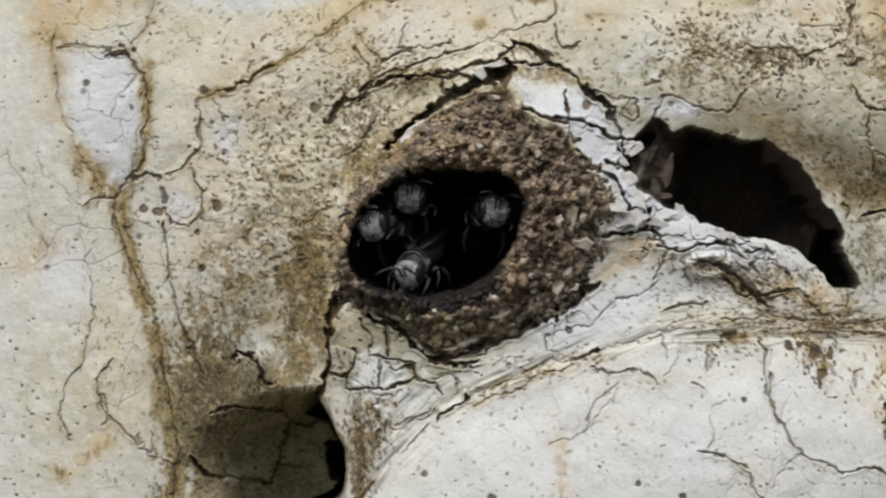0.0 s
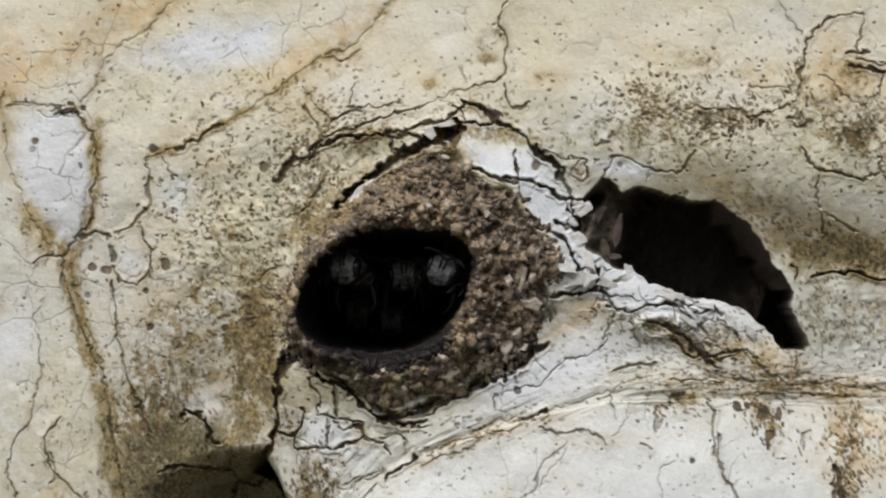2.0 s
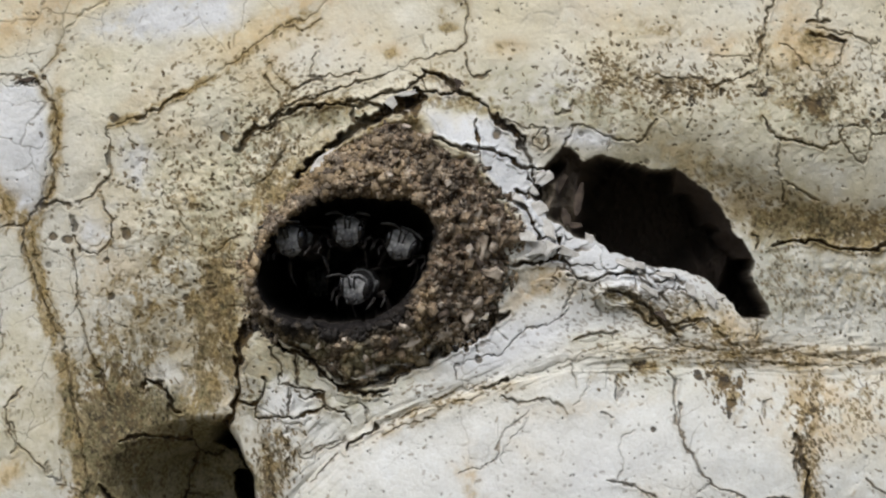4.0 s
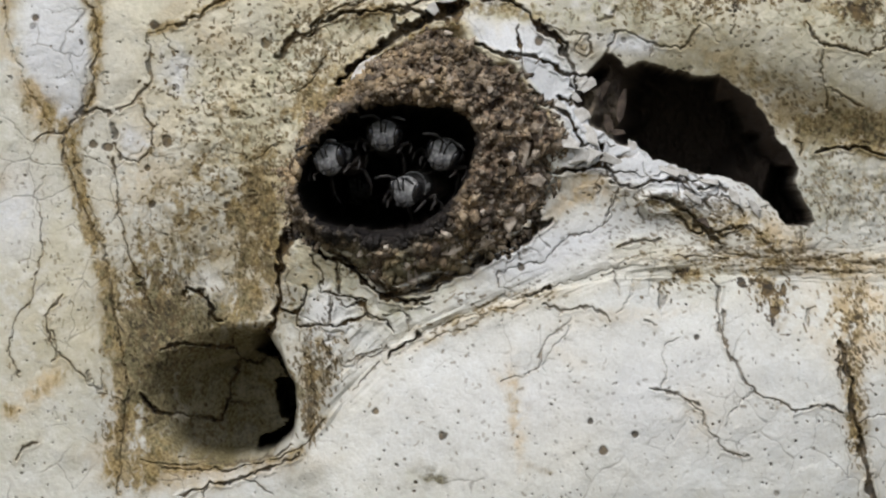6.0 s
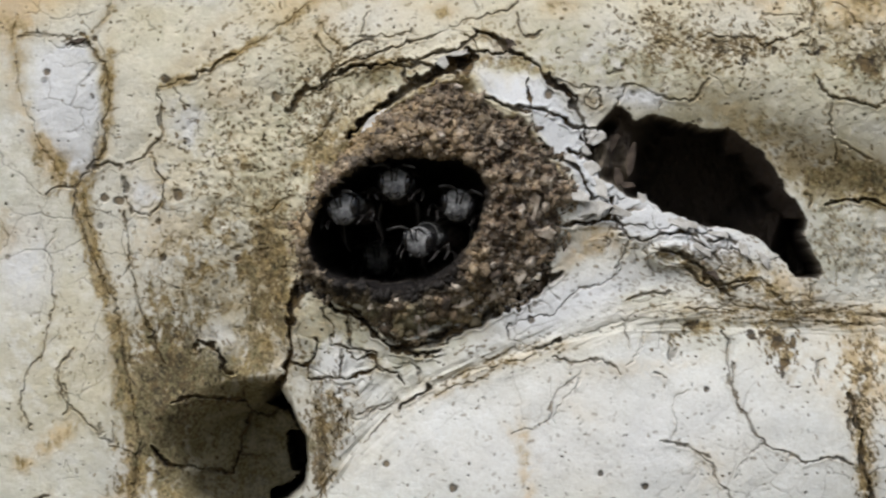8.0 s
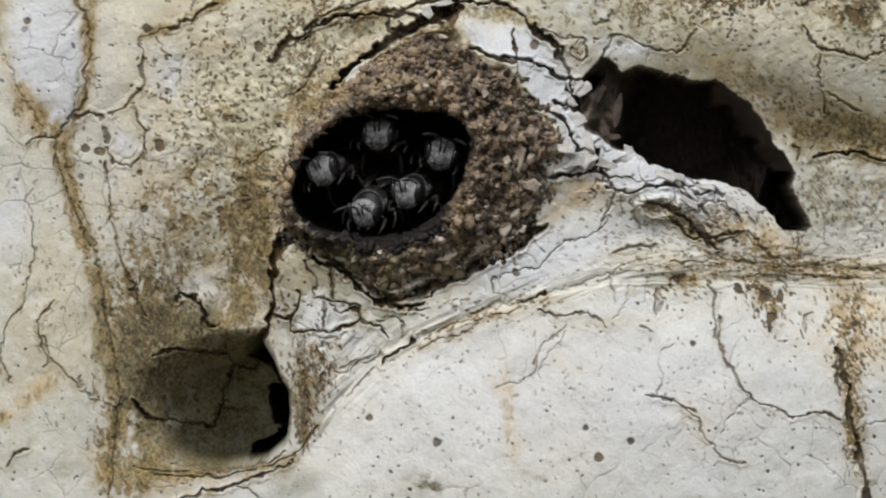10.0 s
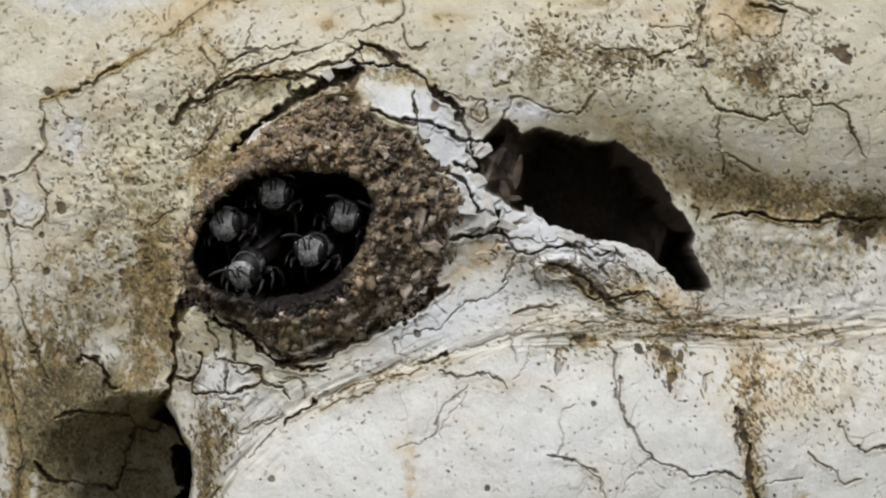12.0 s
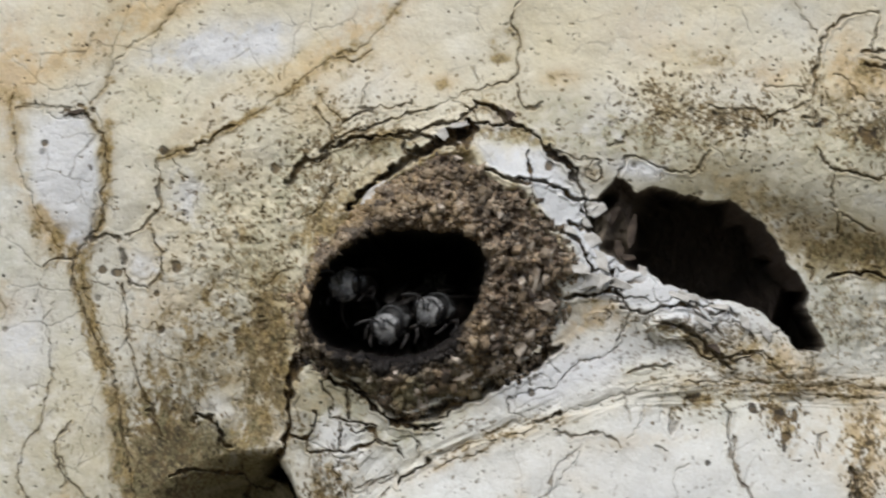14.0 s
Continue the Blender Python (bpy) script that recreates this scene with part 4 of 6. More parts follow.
def push(bm_verts, faces, name, materials, attributes=None):
    me = bpy.data.meshes.new(name)
    me.vertices.add(len(bm_verts))
    me.vertices.foreach_set("co", np.ascontiguousarray(bm_verts, np.float32).ravel())
    me.loops.add(faces.size)
    me.loops.foreach_set("vertex_index", faces.astype(np.int32).ravel())
    n = faces.shape[0]
    me.polygons.add(n)
    me.polygons.foreach_set("loop_start", np.arange(0, faces.size, faces.shape[1], dtype=np.int32))
    me.polygons.foreach_set("loop_total", np.full(n, faces.shape[1], np.int32))
    me.polygons.foreach_set("use_smooth", np.ones(n, bool))
    for key, data in (attributes or {}).items():
        layer = me.color_attributes.new(key, "FLOAT_COLOR", "POINT")
        layer.data.foreach_set("color", np.ascontiguousarray(data, np.float32).ravel())
    me.materials.append(materials)
    me.update(calc_edges=True)
    me.validate()
    return me


def sheet_faces(rows, cols, wrap=False):
    """Quads of a grid of points, row by row."""
    j, i = np.meshgrid(np.arange(rows - 1), np.arange(cols if wrap else cols - 1), indexing="ij")
    k = (i + 1) % cols
    return np.stack([j * cols + i, (j + 1) * cols + i, (j + 1) * cols + k, j * cols + k], -1).reshape(-1, 4)


def thing(name, label, category, group="", kind="", at=(0, 0, 0)):
    ob = tagged(new(name), label, category, group, kind)
    ob.location = at
    ob.empty_display_size = 0.005
    return ob


def child(name, mesh, parent, label=""):
    ob = new(name, mesh)
    ob.parent = parent
    return tagged(ob, label)


def place(u, v, h):
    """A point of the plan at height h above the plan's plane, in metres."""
    return Vector(((u - 784) * P, -h * P, ZC + (441 - v) * P))


TRUNK_R = 0.24


def roundness(u):
    """How far the trunk falls back from the plan's plane, in plan units."""
    x = np.clip((u - 784) * P, -0.2, 0.2)
    return (TRUNK_R - np.sqrt(TRUNK_R ** 2 - x ** 2)) / P


def groove(u, v):
    """Depth and darkness of all cracks."""
    wu = u + 6 * fbm(u, v, 30, 2, 51) + 5.0 * fbm(u, v, 9, 2, 54)
    wv = v + 6 * fbm(u, v, 30, 2, 52) + 5.0 * fbm(u, v, 9, 2, 55)
    width_noise = np.clip(0.85 + 1.3 * fbm(u, v, 18, 2, 53), 0.1, 1.9)
    lip = np.zeros(u.shape, np.float32)
    strength = np.clip(0.95 + 0.6 * fbm(u, v, 45, 2, 56), 0.35, 1)
    broken = 0.15 + 0.85 * ease(fbm(u, v, 17, 3, 57), -0.08, 0.22)
    depth, dark, halo = (np.zeros(u.shape, np.float32) for _ in range(3))
    us, vs = u[0], v[:, 0]
    for pts, width, deep, shade, rust in CRACKS:
        lo_u, hi_u = min(p[0] for p in pts) - 25, max(p[0] for p in pts) + 25
        lo_v, hi_v = min(p[1] for p in pts) - 25, max(p[1] for p in pts) + 25
        a, b = np.searchsorted(us, (lo_u, hi_u))
        c, d = np.searchsorted(vs, (lo_v, hi_v))
        if a == b or c == d:
            continue
        box = np.s_[c:d, a:b]
        dist = line_distance(wu[box], wv[box], pts)
        half = np.maximum(0.42 * width * np.maximum(width_noise[box], 0.5 if width > 5 else 0.1), 0.55)
        cut = ease(half + 1.0 - dist, 0, 1.5) * (1.0 if shade > 0.45 else broken[box])
        depth[box] = np.maximum(depth[box], deep * 1.5 * ease(half + 1.3 - dist, 0, half * 0.8 + 1.3))
        dark[box] = np.maximum(dark[box], (0.2 + 0.8 * shade if shade > 0.45 else shade) * (strength[box] if shade > 0.45 else strength[box] ** 3) * cut)
        if width > 3.4 and shade > 0.5:
            lip[box] = np.maximum(lip[box], 0.45 * min(deep, 9) * np.exp(-(((dist - half - 3.5) / 3.2) ** 2)) * strength[box])
        halo[box] = np.maximum(halo[box], rust * np.exp(-((dist / (3.5 + 1.4 * width)) ** 2)))
    return depth - lip * (depth < 1), dark, halo


# regions of short flecks: middle, reach, count, lie of the strokes, darkness
FLECKS = []


def fleck_field(u, v, ru, rv, count, lie, shade):
    FLECKS.append((u, v, ru, rv, count, lie, shade))


fleck_field(430, 270, 150, 190, 560, None, 0.85)
fleck_field(545, 140, 70, 70, 60, -45, 0.95)
fleck_field(1180, 50, 130, 80, 260, None, 0.75)
fleck_field(1330, 45, 110, 60, 200, None, 0.8)
fleck_field(1590, 60, 130, 110, 300, None, 0.7)
fleck_field(1620, 430, 200, 45, 220, 60, 0.5)
fleck_field(1620, 620, 140, 80, 300, 60, 0.7)
fleck_field(555, 170, 60, 80, 80, None, 0.75)
fleck_field(600, 240, 60, 50, 120, None, 0.7)
fleck_field(300, 650, 70, 120, 520, 75, 0.95)
fleck_field(470, 500, 38, 110, 260, 85, 0.6)
fleck_field(330, 480, 90, 100, 260, None, 0.55)
fleck_field(570, 735, 40, 100, 200, 78, 0.75)
fleck_field(1230, 420, 120, 40, 160, 20, 0.7)
fleck_field(1320, 500, 170, 35, 240, 8, 0.6)
fleck_field(1100, 480, 120, 50, 70, 0, 0.45)
fleck_field(1640, 300, 120, 35, 220, 10, 0.7)
fleck_field(1380, 220, 110, 60, 160, 30, 0.45)
fleck_field(1370, 590, 50, 40, 36, 70, 0.8)
fleck_field(1240, 560, 60, 25, 50, 30, 0.7)
fleck_field(650, 560, 80, 40, 50, None, 0.5)
fleck_field(620, 60, 110, 60, 160, -25, 0.55)
fleck_field(480, 10, 130, 70, 120, -35, 0.6)
fleck_field(250, -60, 170, 90, 80, -35, 0.5)
fleck_field(850, 20, 110, 80, 120, None, 0.5)
fleck_field(1000, 130, 60, 50, 70, None, 0.6)
fleck_field(130, 500, 100, 260, 120, 90, 0.4)
fleck_field(1100, 760, 420, 130, 130, None, 0.4)
fleck_field(1535, 790, 18, 110, 120, 80, 0.8)
fleck_field(784, 380, 1000, 560, 320, None, 0.45)
fleck_field(350, 800, 90, 60, 60, 30, 0.6)
fleck_field(220, 820, 30, 60, 70, 85, 0.6)
fleck_field(588, 715, 30, 55, 150, 80, 0.95)
fleck_field(564, 790, 12, 50, 160, 80, 0.95)
fleck_field(300, 620, 60, 60, 260, 70, 0.9)
fleck_field(1530, 640, 30, 70, 160, 70, 0.9)
fleck_field(1390, 600, 30, 36, 24, 75, 1.0)
fleck_field(1170, 20, 40, 50, 120, None, 0.9)
fleck_field(1290, 50, 70, 22, 160, 10, 0.95)
fleck_field(1560, 70, 60, 36, 140, None, 0.85)
fleck_field(1440, -20, 20, 60, 60, 80, 0.7)
fleck_field(560, 120, 36, 50, 40, -55, 0.95)
fleck_field(640, 85, 60, 22, 110, -20, 0.9)
fleck_field(600, 150, 40, 40, 30, 70, 0.8)
fleck_field(1480, 400, 50, 60, 130, 70, 0.6)
fleck_field(480, 430, 30, 100, 160, 85, 0.8)
fleck_field(1240, 440, 90, 26, 120, 25, 0.7)
fleck_field(900, 82, 50, 14, 70, None, 0.8)
fleck_field(800, 642, 44, 14, 24, -28, 0.7)
fleck_field(880, 612, 54, 13, 28, -22, 0.7)
fleck_field(970, 588, 54, 12, 24, -18, 0.7)
fleck_field(840, 590, 50, 14, 24, -25, 0.7)
fleck_field(1500, 282, 100, 34, 110, None, 0.85)
fleck_field(1640, 300, 100, 30, 120, None, 0.85)
fleck_field(1400, 230, 70, 40, 60, 40, 0.7)
fleck_field(1450, 530, 180, 16, 180, 5, 0.7)


def flecks(u, v):
    """Short dark strokes: frayed bark fibres, lichen ticks and hairline cracks."""
    us, vs = u[0], v[:, 0]
    dark = np.zeros(u.shape, np.float32)
    rnd = random.Random(11)
    for cu, cv, ru, rv, count, lie, shade in FLECKS:
        for _ in range(count):
            x, y = rnd.gauss(cu, ru * 0.6), rnd.gauss(cv, rv * 0.6)
            turn = radians(rnd.uniform(0, 180) if lie is None else rnd.gauss(lie, 22))
            size = rnd.choice((1.0, 1.5, 2, 2, 2.5, 3, 4, 6)) * rnd.uniform(0.7, 1.3)
            bend = rnd.uniform(-0.45, 0.45)
            p = [(x - size * math.cos(turn - bend), y - size * math.sin(turn - bend)), (x, y), (x + size * math.cos(turn + bend), y + size * math.sin(turn + bend))]
            a, b = np.searchsorted(us, (x - size - 5, x + size + 5))
            c, d = np.searchsorted(vs, (y - size - 5, y + size + 5))
            if a >= b or c >= d:
                continue
            box = np.s_[c:d, a:b]
            half = rnd.uniform(0.5, 1.4) if size > 4 else rnd.uniform(0.9, 2.6)
            dark[box] = np.maximum(dark[box], shade * rnd.uniform(0.4, 1.3) * ease(half + 0.9 - line_distance(u[box], v[box], p), 0, 1.4))
    return np.clip(dark, 0, 1)


# ---- the trunk ----
STEP = 1.55


def build_trunk():
    us = np.arange(-135, 1836, STEP)
    vs = np.arange(-245, 1006, STEP)
    x = (us - 784) * P
    arc = TRUNK_R * np.arcsin(x / TRUNK_R)
    side = np.linspace(0, 1, 40)[1:]
    left = arc[0] - side ** 1.5 * (math.pi * TRUNK_R + arc[0])
    right = arc[-1] + side ** 1.5 * (math.pi * TRUNK_R - arc[-1])
    arc = np.r_[left[::-1], arc, right]
    z_top, z_low = ZC + (441 - vs[0]) * P, ZC + (441 - vs[-1]) * P
    ends = np.linspace(0, 1, 40)[1:]
    z = np.r_[2.93, 2.935, (z_top + ends ** 2 * (2.9 - z_top))[::-1], ZC + (441 - vs) * P, z_low - ends ** 2 * (z_low + 0.03)]
    plan_u = 784 + arc / P
    inner = np.abs(arc) < 0.09
    plan_u = np.where(inner, 784 + TRUNK_R * np.sin(arc / TRUNK_R) / P, plan_u)
    u, v = np.meshgrid(plan_u.astype(np.float32), (441 - (z - ZC) / P).astype(np.float32))
    a = np.meshgrid(arc, z)[0]
    zz = np.meshgrid(arc, z)[1]
    cream, brown, moss_shade, white, ochre, lichen_shade = stains(u, v)
    h = bark_relief(u, v)
    h = h + 8 * fbm(u, v, 190, 3, 61) + 3 * fbm(u, v, 62, 3, 62) + 1.2 * fbm(u, v, 20, 3, 63)
    mound = inside(u, v, MOUND)
    cave = inside(u + 9 * fbm(u, v, 45, 3, 31) + 4 * fbm(u, v, 12, 2, 35), v + 9 * fbm(u, v, 45, 3, 32) + 4 * fbm(u, v, 12, 2, 36), CAVITY)
    close = np.exp(-np.maximum(-mound, 0) / 60)
    sleek = np.clip(1.4 * blob(u, v, 930, 165, 100, 62, 38), 0, 1)
    h = h + 5 * close * fbm(u, v, 22, 3, 64) * (1 - sleek)
    depth, dark, halo = groove(u, v)
    ticks = flecks(u, v) * (1 - 0.85 * sleek)
    brown = np.clip(brown + 0.8 * ticks, 0, 1)
    dark = np.maximum(dark, 0.85 * ticks)
    wu, wv = u + 14 * fbm(u, v, 40, 3, 71), v + 14 * fbm(u, v, 40, 3, 72)
    # fine crazing between the large cracks
    one, two, who = cells(wu, wv, 70, 3)
    craze = ease(0.035 - (two - one), 0, 0.03) * ease(fbm(u, v, 120, 3, 73), 0.05, 0.35) * (1 - 0.75 * blob(u, v, 1000, 760, 420, 150))
    # lifted plates on the callus ridge, under the opening and round the collar
    one, two, who = cells((wu + 12 * fbm(u, v, 18, 2, 76)) * 0.8 + 0.35 * wv, wv * 1.1 - 0.35 * wu + 10 * fbm(u, v, 18, 2, 77), 48, 13)
    plates = 0.12 * blob(u, v, 950, 180, 90, 90, 45) + blob(u, v, 1055, 325, 70, 55, 30) + 1.0 * blob(u, v, 1220, 395, 160, 48, 18) + 0.6 * blob(u, v, 600, 590, 90, 80) + 0.4 * close * (mound < 0) * ease(820 - u, 0, 120) + 0.25 * blob(u, v, 640, 120, 130, 60)
    plates = np.clip(plates * (0.8 + 0.9 * fbm(u, v, 60, 2, 74)), 0, 1)
    gap = ease(0.09 * np.clip(0.7 + 1.2 * fbm(u, v, 40, 2, 75), 0, 1.5) - (two - one), 0, 0.05)
    h = h + plates * (15 * (who - 0.5) * ease(two - one, 0, 0.12) + 5 * (one - 0.4) * (TABLE[7, (who * 255).astype(int)] - 0.3))
    depth = depth + 7 * gap * plates
    dark = np.maximum(dark, 0.85 * gap * ease(plates, 0.3, 0.8))
    # gap at the collar's lower foot, cut in and its shadow painted dark
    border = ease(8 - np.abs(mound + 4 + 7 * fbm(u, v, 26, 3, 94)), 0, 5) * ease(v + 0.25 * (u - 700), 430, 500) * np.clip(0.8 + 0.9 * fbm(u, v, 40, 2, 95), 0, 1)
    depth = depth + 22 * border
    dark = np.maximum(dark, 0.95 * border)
    bark_only = ease(-cave, -4, 4) * ease(-mound, -40, -20)
    # a fine broken net of curled bark beside the collar and along the upper shoulder
    one, two, who = cells(u + 11 * fbm(u, v, 24, 3, 121), v + 11 * fbm(u, v, 24, 3, 122), 27, 21)
    net = np.clip(0.95 * blob(u, v, 480, 340, 100, 150) + 0.7 * blob(u, v, 600, 150, 90, 80, -35) + 0.8 * blob(u, v, 1250, 50, 150, 40, 6) + 0.7 * blob(u, v, 1580, 40, 110, 70) + 0.5 * blob(u, v, 1640, 620, 120, 60) + 0.9 * blob(u, v, 1520, 290, 130, 60) + 0.6 * blob(u, v, 300, 590, 70, 120) + 0.5 * blob(u, v, 590, 730, 50, 90), 0, 1)
    net = net * ease(0.13 - (two - one), 0, 0.09) * ease(fbm(u, v, 30, 3, 123), 0.0, 0.25)
    h = h + 2.5 * net * ease(0.3 - (two - one), 0, 0.2)
    dark = np.maximum(dark, 0.62 * net)
    depth = depth + 1.2 * craze + 3.5 * net
    # pocks and short flecks
    density = speck_density(u, v)
    speck = ease(fbm(u, v, 9, 3, 81) - (0.62 - 0.75 * density), 0, 0.12)
    one_s, _, _ = cells(u + 3 * fbm(u, v, 12, 2, 83), v + 3 * fbm(u, v, 12, 2, 84), 30, 9)
    pock = ease(0.075 + 0.09 * fbm(u, v, 40, 2, 85) - one_s, 0, 0.05) * ease(value(u / 28, v / 28, 86), 0.5, 0.58)
    one_l, _, _ = cells(u, v, 128, 5)
    big = ease(0.05 - one_l * (1 + 0.3 * fbm(u, v, 14, 2, 87)), 0, 0.02) * ease(value(u / 120, v / 120, 88), 0.68, 0.74)
    vary = np.clip(0.75 + 0.8 * fbm(u, v, 28, 2, 96), 0.25, 1)
    spots = np.maximum(np.maximum(0.9 * speck, pock) * vary * (1 - 0.8 * sleek), 0.6 * big)
    for cu, cv, r in ((312, 312, 10), (290, 106, 8), (180, 316, 8), (205, 322, 9), (80, 92, 6), (487, 140, 9), (277, 360, 7), (940, 536, 7), (801, 832, 9), (418, 425, 7),
                      (972, 136, 9), (1084, 858, 8), (1062, 806, 6), (683, 790, 7), (455, 372, 6), (284, 425, 7), (1250, 660, 5), (1140, 830, 6)):
        spots = np.maximum(spots, 0.88 * ease(1.15 - np.hypot(u - cu, v - cv) / (r * (1 + 0.4 * fbm(u, v, 12, 2, 89))), 0, 0.3))
    for cu, cv, ru, rv, turn in ((1335, 562, 26, 9, 10), (1372, 572, 24, 14, 30), (1392, 610, 9, 26, 5), (1420, 584, 18, 14, 40), (1236, 546, 24, 8, 0), (1322, 70, 12, 14, 20), (140, 34, 26, 12, -8),
                                 (1362, 52, 16, 9, 20), (1268, 36, 15, 8, 10), (1545, 80, 22, 20, 0), (1450, 55, 16, 9, 0), (1740, 355, 40, 30, 20), (1700, 40, 30, 16, 10), (1655, 100, 24, 16, 0)):
        ragged = blob(u, v, cu, cv, ru * 1.3, rv * 1.3, turn) * (1 + 2.8 * fbm(u, v, 11, 4, 90))
        spots = np.maximum(spots, 0.95 * ease(ragged, 0.6, 0.95))
    depth = depth + 3.0 * spots
    h = h + (0.25 + 11 * np.maximum(density - 0.06, 0)) * fbm(u, v, 15, 3, 97) * ease(-cave, -4, 4)
    h = h - depth * bark_only
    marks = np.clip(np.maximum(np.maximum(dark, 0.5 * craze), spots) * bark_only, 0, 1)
    brown = np.clip(brown + 0.7 * halo * np.clip(0.5 + 1.1 * fbm(u, v, 20, 3, 91), 0, 1) * (1 - 0.6 * white), 0, 1)
    pit = pits(u, v)
    h = h - pit
    angle = np.arctan2(v - MOUTH[1], u - MOUTH[0])
    hole = np.hypot(u - MOUTH[0], v - MOUTH[1]) - mouth_radius(angle) - 14
    h = np.where(hole < 0, -1750, h - 30 * ease(mound + 14 * fbm(u, v, 34, 3, 98), 2, 30))
    # torn dark wood within the cavity, its shade painted darker with depth
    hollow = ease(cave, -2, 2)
    wood_shade = hollow * np.clip(0.86 + 0.5 * fbm(u * 1.3, v * 0.6, 22, 4, 92) + ease(pit, 70, 210) + 0.48 * ease(u, 1240, 1300) + 0.35 * blob(u, v, 1100, 185, 60, 36), 0.3, 1)
    moss_shade = np.maximum(moss_shade * (1 - hollow), 0.12 * hollow * (pit < 200))
    brown = np.maximum(brown, 0.9 * ease(mound + 34 * fbm(u, v, 26, 4, 93), 0, 30))
    moss_shade = np.maximum(moss_shade, 0.7 * ease(mound + 30 * fbm(u, v, 24, 4, 99), 4, 24))
    far = ease(np.hypot((u - 784) / 1.4, v - 441), 900, 1500)
    wear = np.stack([cream * (1 - 0.3 * far), np.maximum(brown * (1 - hollow), 0.7 * hollow), moss_shade, ochre * (1 - hollow)], -1)
    marks = np.stack([marks, white * (1 - hollow) * ease(-mound, -2, 14), wood_shade, lichen_shade * (1 - hollow)], -1)
    # root flare, uneven girth away from the knot, closed broken top
    away = ease(np.abs(zz - ZC), 0.1, 0.5)
    r = TRUNK_R * (1 + 0.5 * np.exp(-zz / 0.2) * away) + h * P + away * 0.03 * fbm(a * 40, zz * 12, 9, 3, 21) * np.cos(a / TRUNK_R / 2) ** 2
    shrink = np.ones(len(z))
    shrink[:3] = 0.0, 0.55, 0.95
    r = r * shrink[:, None]
    px, py = r * np.sin(a / TRUNK_R), TRUNK_R - r * np.cos(a / TRUNK_R)
    flat = np.abs(a) < 0.085
    px = np.where(flat, (u - 784) * P, px)
    py = np.where(flat, (roundness(u) - h) * P, py)
    verts = np.stack([px, py, zz], -1).reshape(-1, 3)
    trunk = thing("tree_trunk", "pale cream tree trunk with cracked stained bark", "tree trunk")
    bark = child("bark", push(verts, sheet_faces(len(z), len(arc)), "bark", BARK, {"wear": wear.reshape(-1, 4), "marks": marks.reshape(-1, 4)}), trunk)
    rnd = random.Random(21)

    def flake(cu, cv, ru, rv, turn, mat, lift):
        point = [np.array([[float(c)]]) for c in (cu, cv)]
        ground = float(bark_relief(*point)[0, 0] - roundness(point[0])[0, 0])
        child("bark_flake", chip_mesh(rnd, ru, rv, turn, 1.8, mat, 0.2), trunk).location = place(cu, cv, ground + lift)

    flake(1050, 208, 17, 7, -38, PALE, 3)
    flake(1120, 240, 8, 32, 8, FLAKE, -30)
    flake(1084, 226, 8, 24, 28, FLAKE, -30)
    flake(1112, 298, 14, 9, 5, FLAKE, -14)
    flake(1036, 232, 13, 8, 40, PALE, 3)
    flake(1004, 246, 20, 8, 38, PALE, 3)
    flake(1018, 318, 26, 13, 22, PALE, 4)
    flake(1058, 338, 26, 16, -8, PALE, 4)
    flake(1104, 346, 28, 11, 18, PALE, 3)
    flake(1216, 364, 26, 9, 15, PALE, 3)
    flake(1248, 414, 22, 9, 22, PALE, 3)
    flake(1275, 384, 22, 7, 12, PALE, 3)
    flake(1265, 456, 18, 8, 35, FLAKE, 2)
    flake(905, 48, 14, 7, 35, FLAKE, 2)
    flake(136, 36, 16, 7, -8, FLAKE, 2)
    flake(782, 78, 14, 12, -20, PALE, 6)
    flake(816, 62, 18, 5, -12, PALE, 3)
    flake(1056, 218, 22, 10, -40, PALE, 2)
    flake(1046, 268, 18, 14, 10, PALE, 3)
    flake(1060, 300, 30, 12, 30, PALE, 5)
    flake(1048, 338, 26, 18, 0, PALE, 5)
    flake(1136, 322, 10, 14, 10, PALE, 3)
    flake(1190, 362, 30, 8, 14, PALE, 4)
    flake(1320, 412, 22, 9, 35, PALE, 4)
    flake(1356, 430, 20, 8, 45, PALE, 4)
    flake(1096, 280, 7, 28, -12, FLAKE, -34)
    return trunk


# ---- the nest entrance: a collar of resin and mud grains round a dark tube ----
def collar_height(u, v, k):
    """The collar's height; k runs from 0 at the mouth's edge to 1 at its outer border."""
    base = bark_relief(u, v) - roundness(u)
    lip = 30 + 16 * ease(u - v * 0.4, 420, 800)
    rise = lip * (1 - ease(k, 0.12, 1.0)) - 30 * np.exp(-k / 0.05) - 10 * ease(k, 0.86, 1.0)
    one, two, who = cells(u + 3 * fbm(u, v, 14, 2, 24), v + 3 * fbm(u, v, 14, 2, 25), 15, 6)
    one_b, two_b, who_b = cells(u + 6 * fbm(u, v, 24, 2, 26), v + 6 * fbm(u, v, 24, 2, 27), 33, 16)
    rough = 11 * (0.6 - one) + 12 * (who - 0.5) * ease(two - one, 0, 0.2) + (18 + 14 * ease(u, 760, 960)) * (who_b - 0.5) * ease(two_b - one_b, 0, 0.3) + 8 * fbm(u, v, 30, 4, 22) + 12 * fbm(u, v, 85, 3, 23)
    rough = rough - 20 * ease(0.34 - one_b, 0, 0.14) * (who_b > 0.62)
    return base + rise + rough * ease(k, 0.0, 0.22)


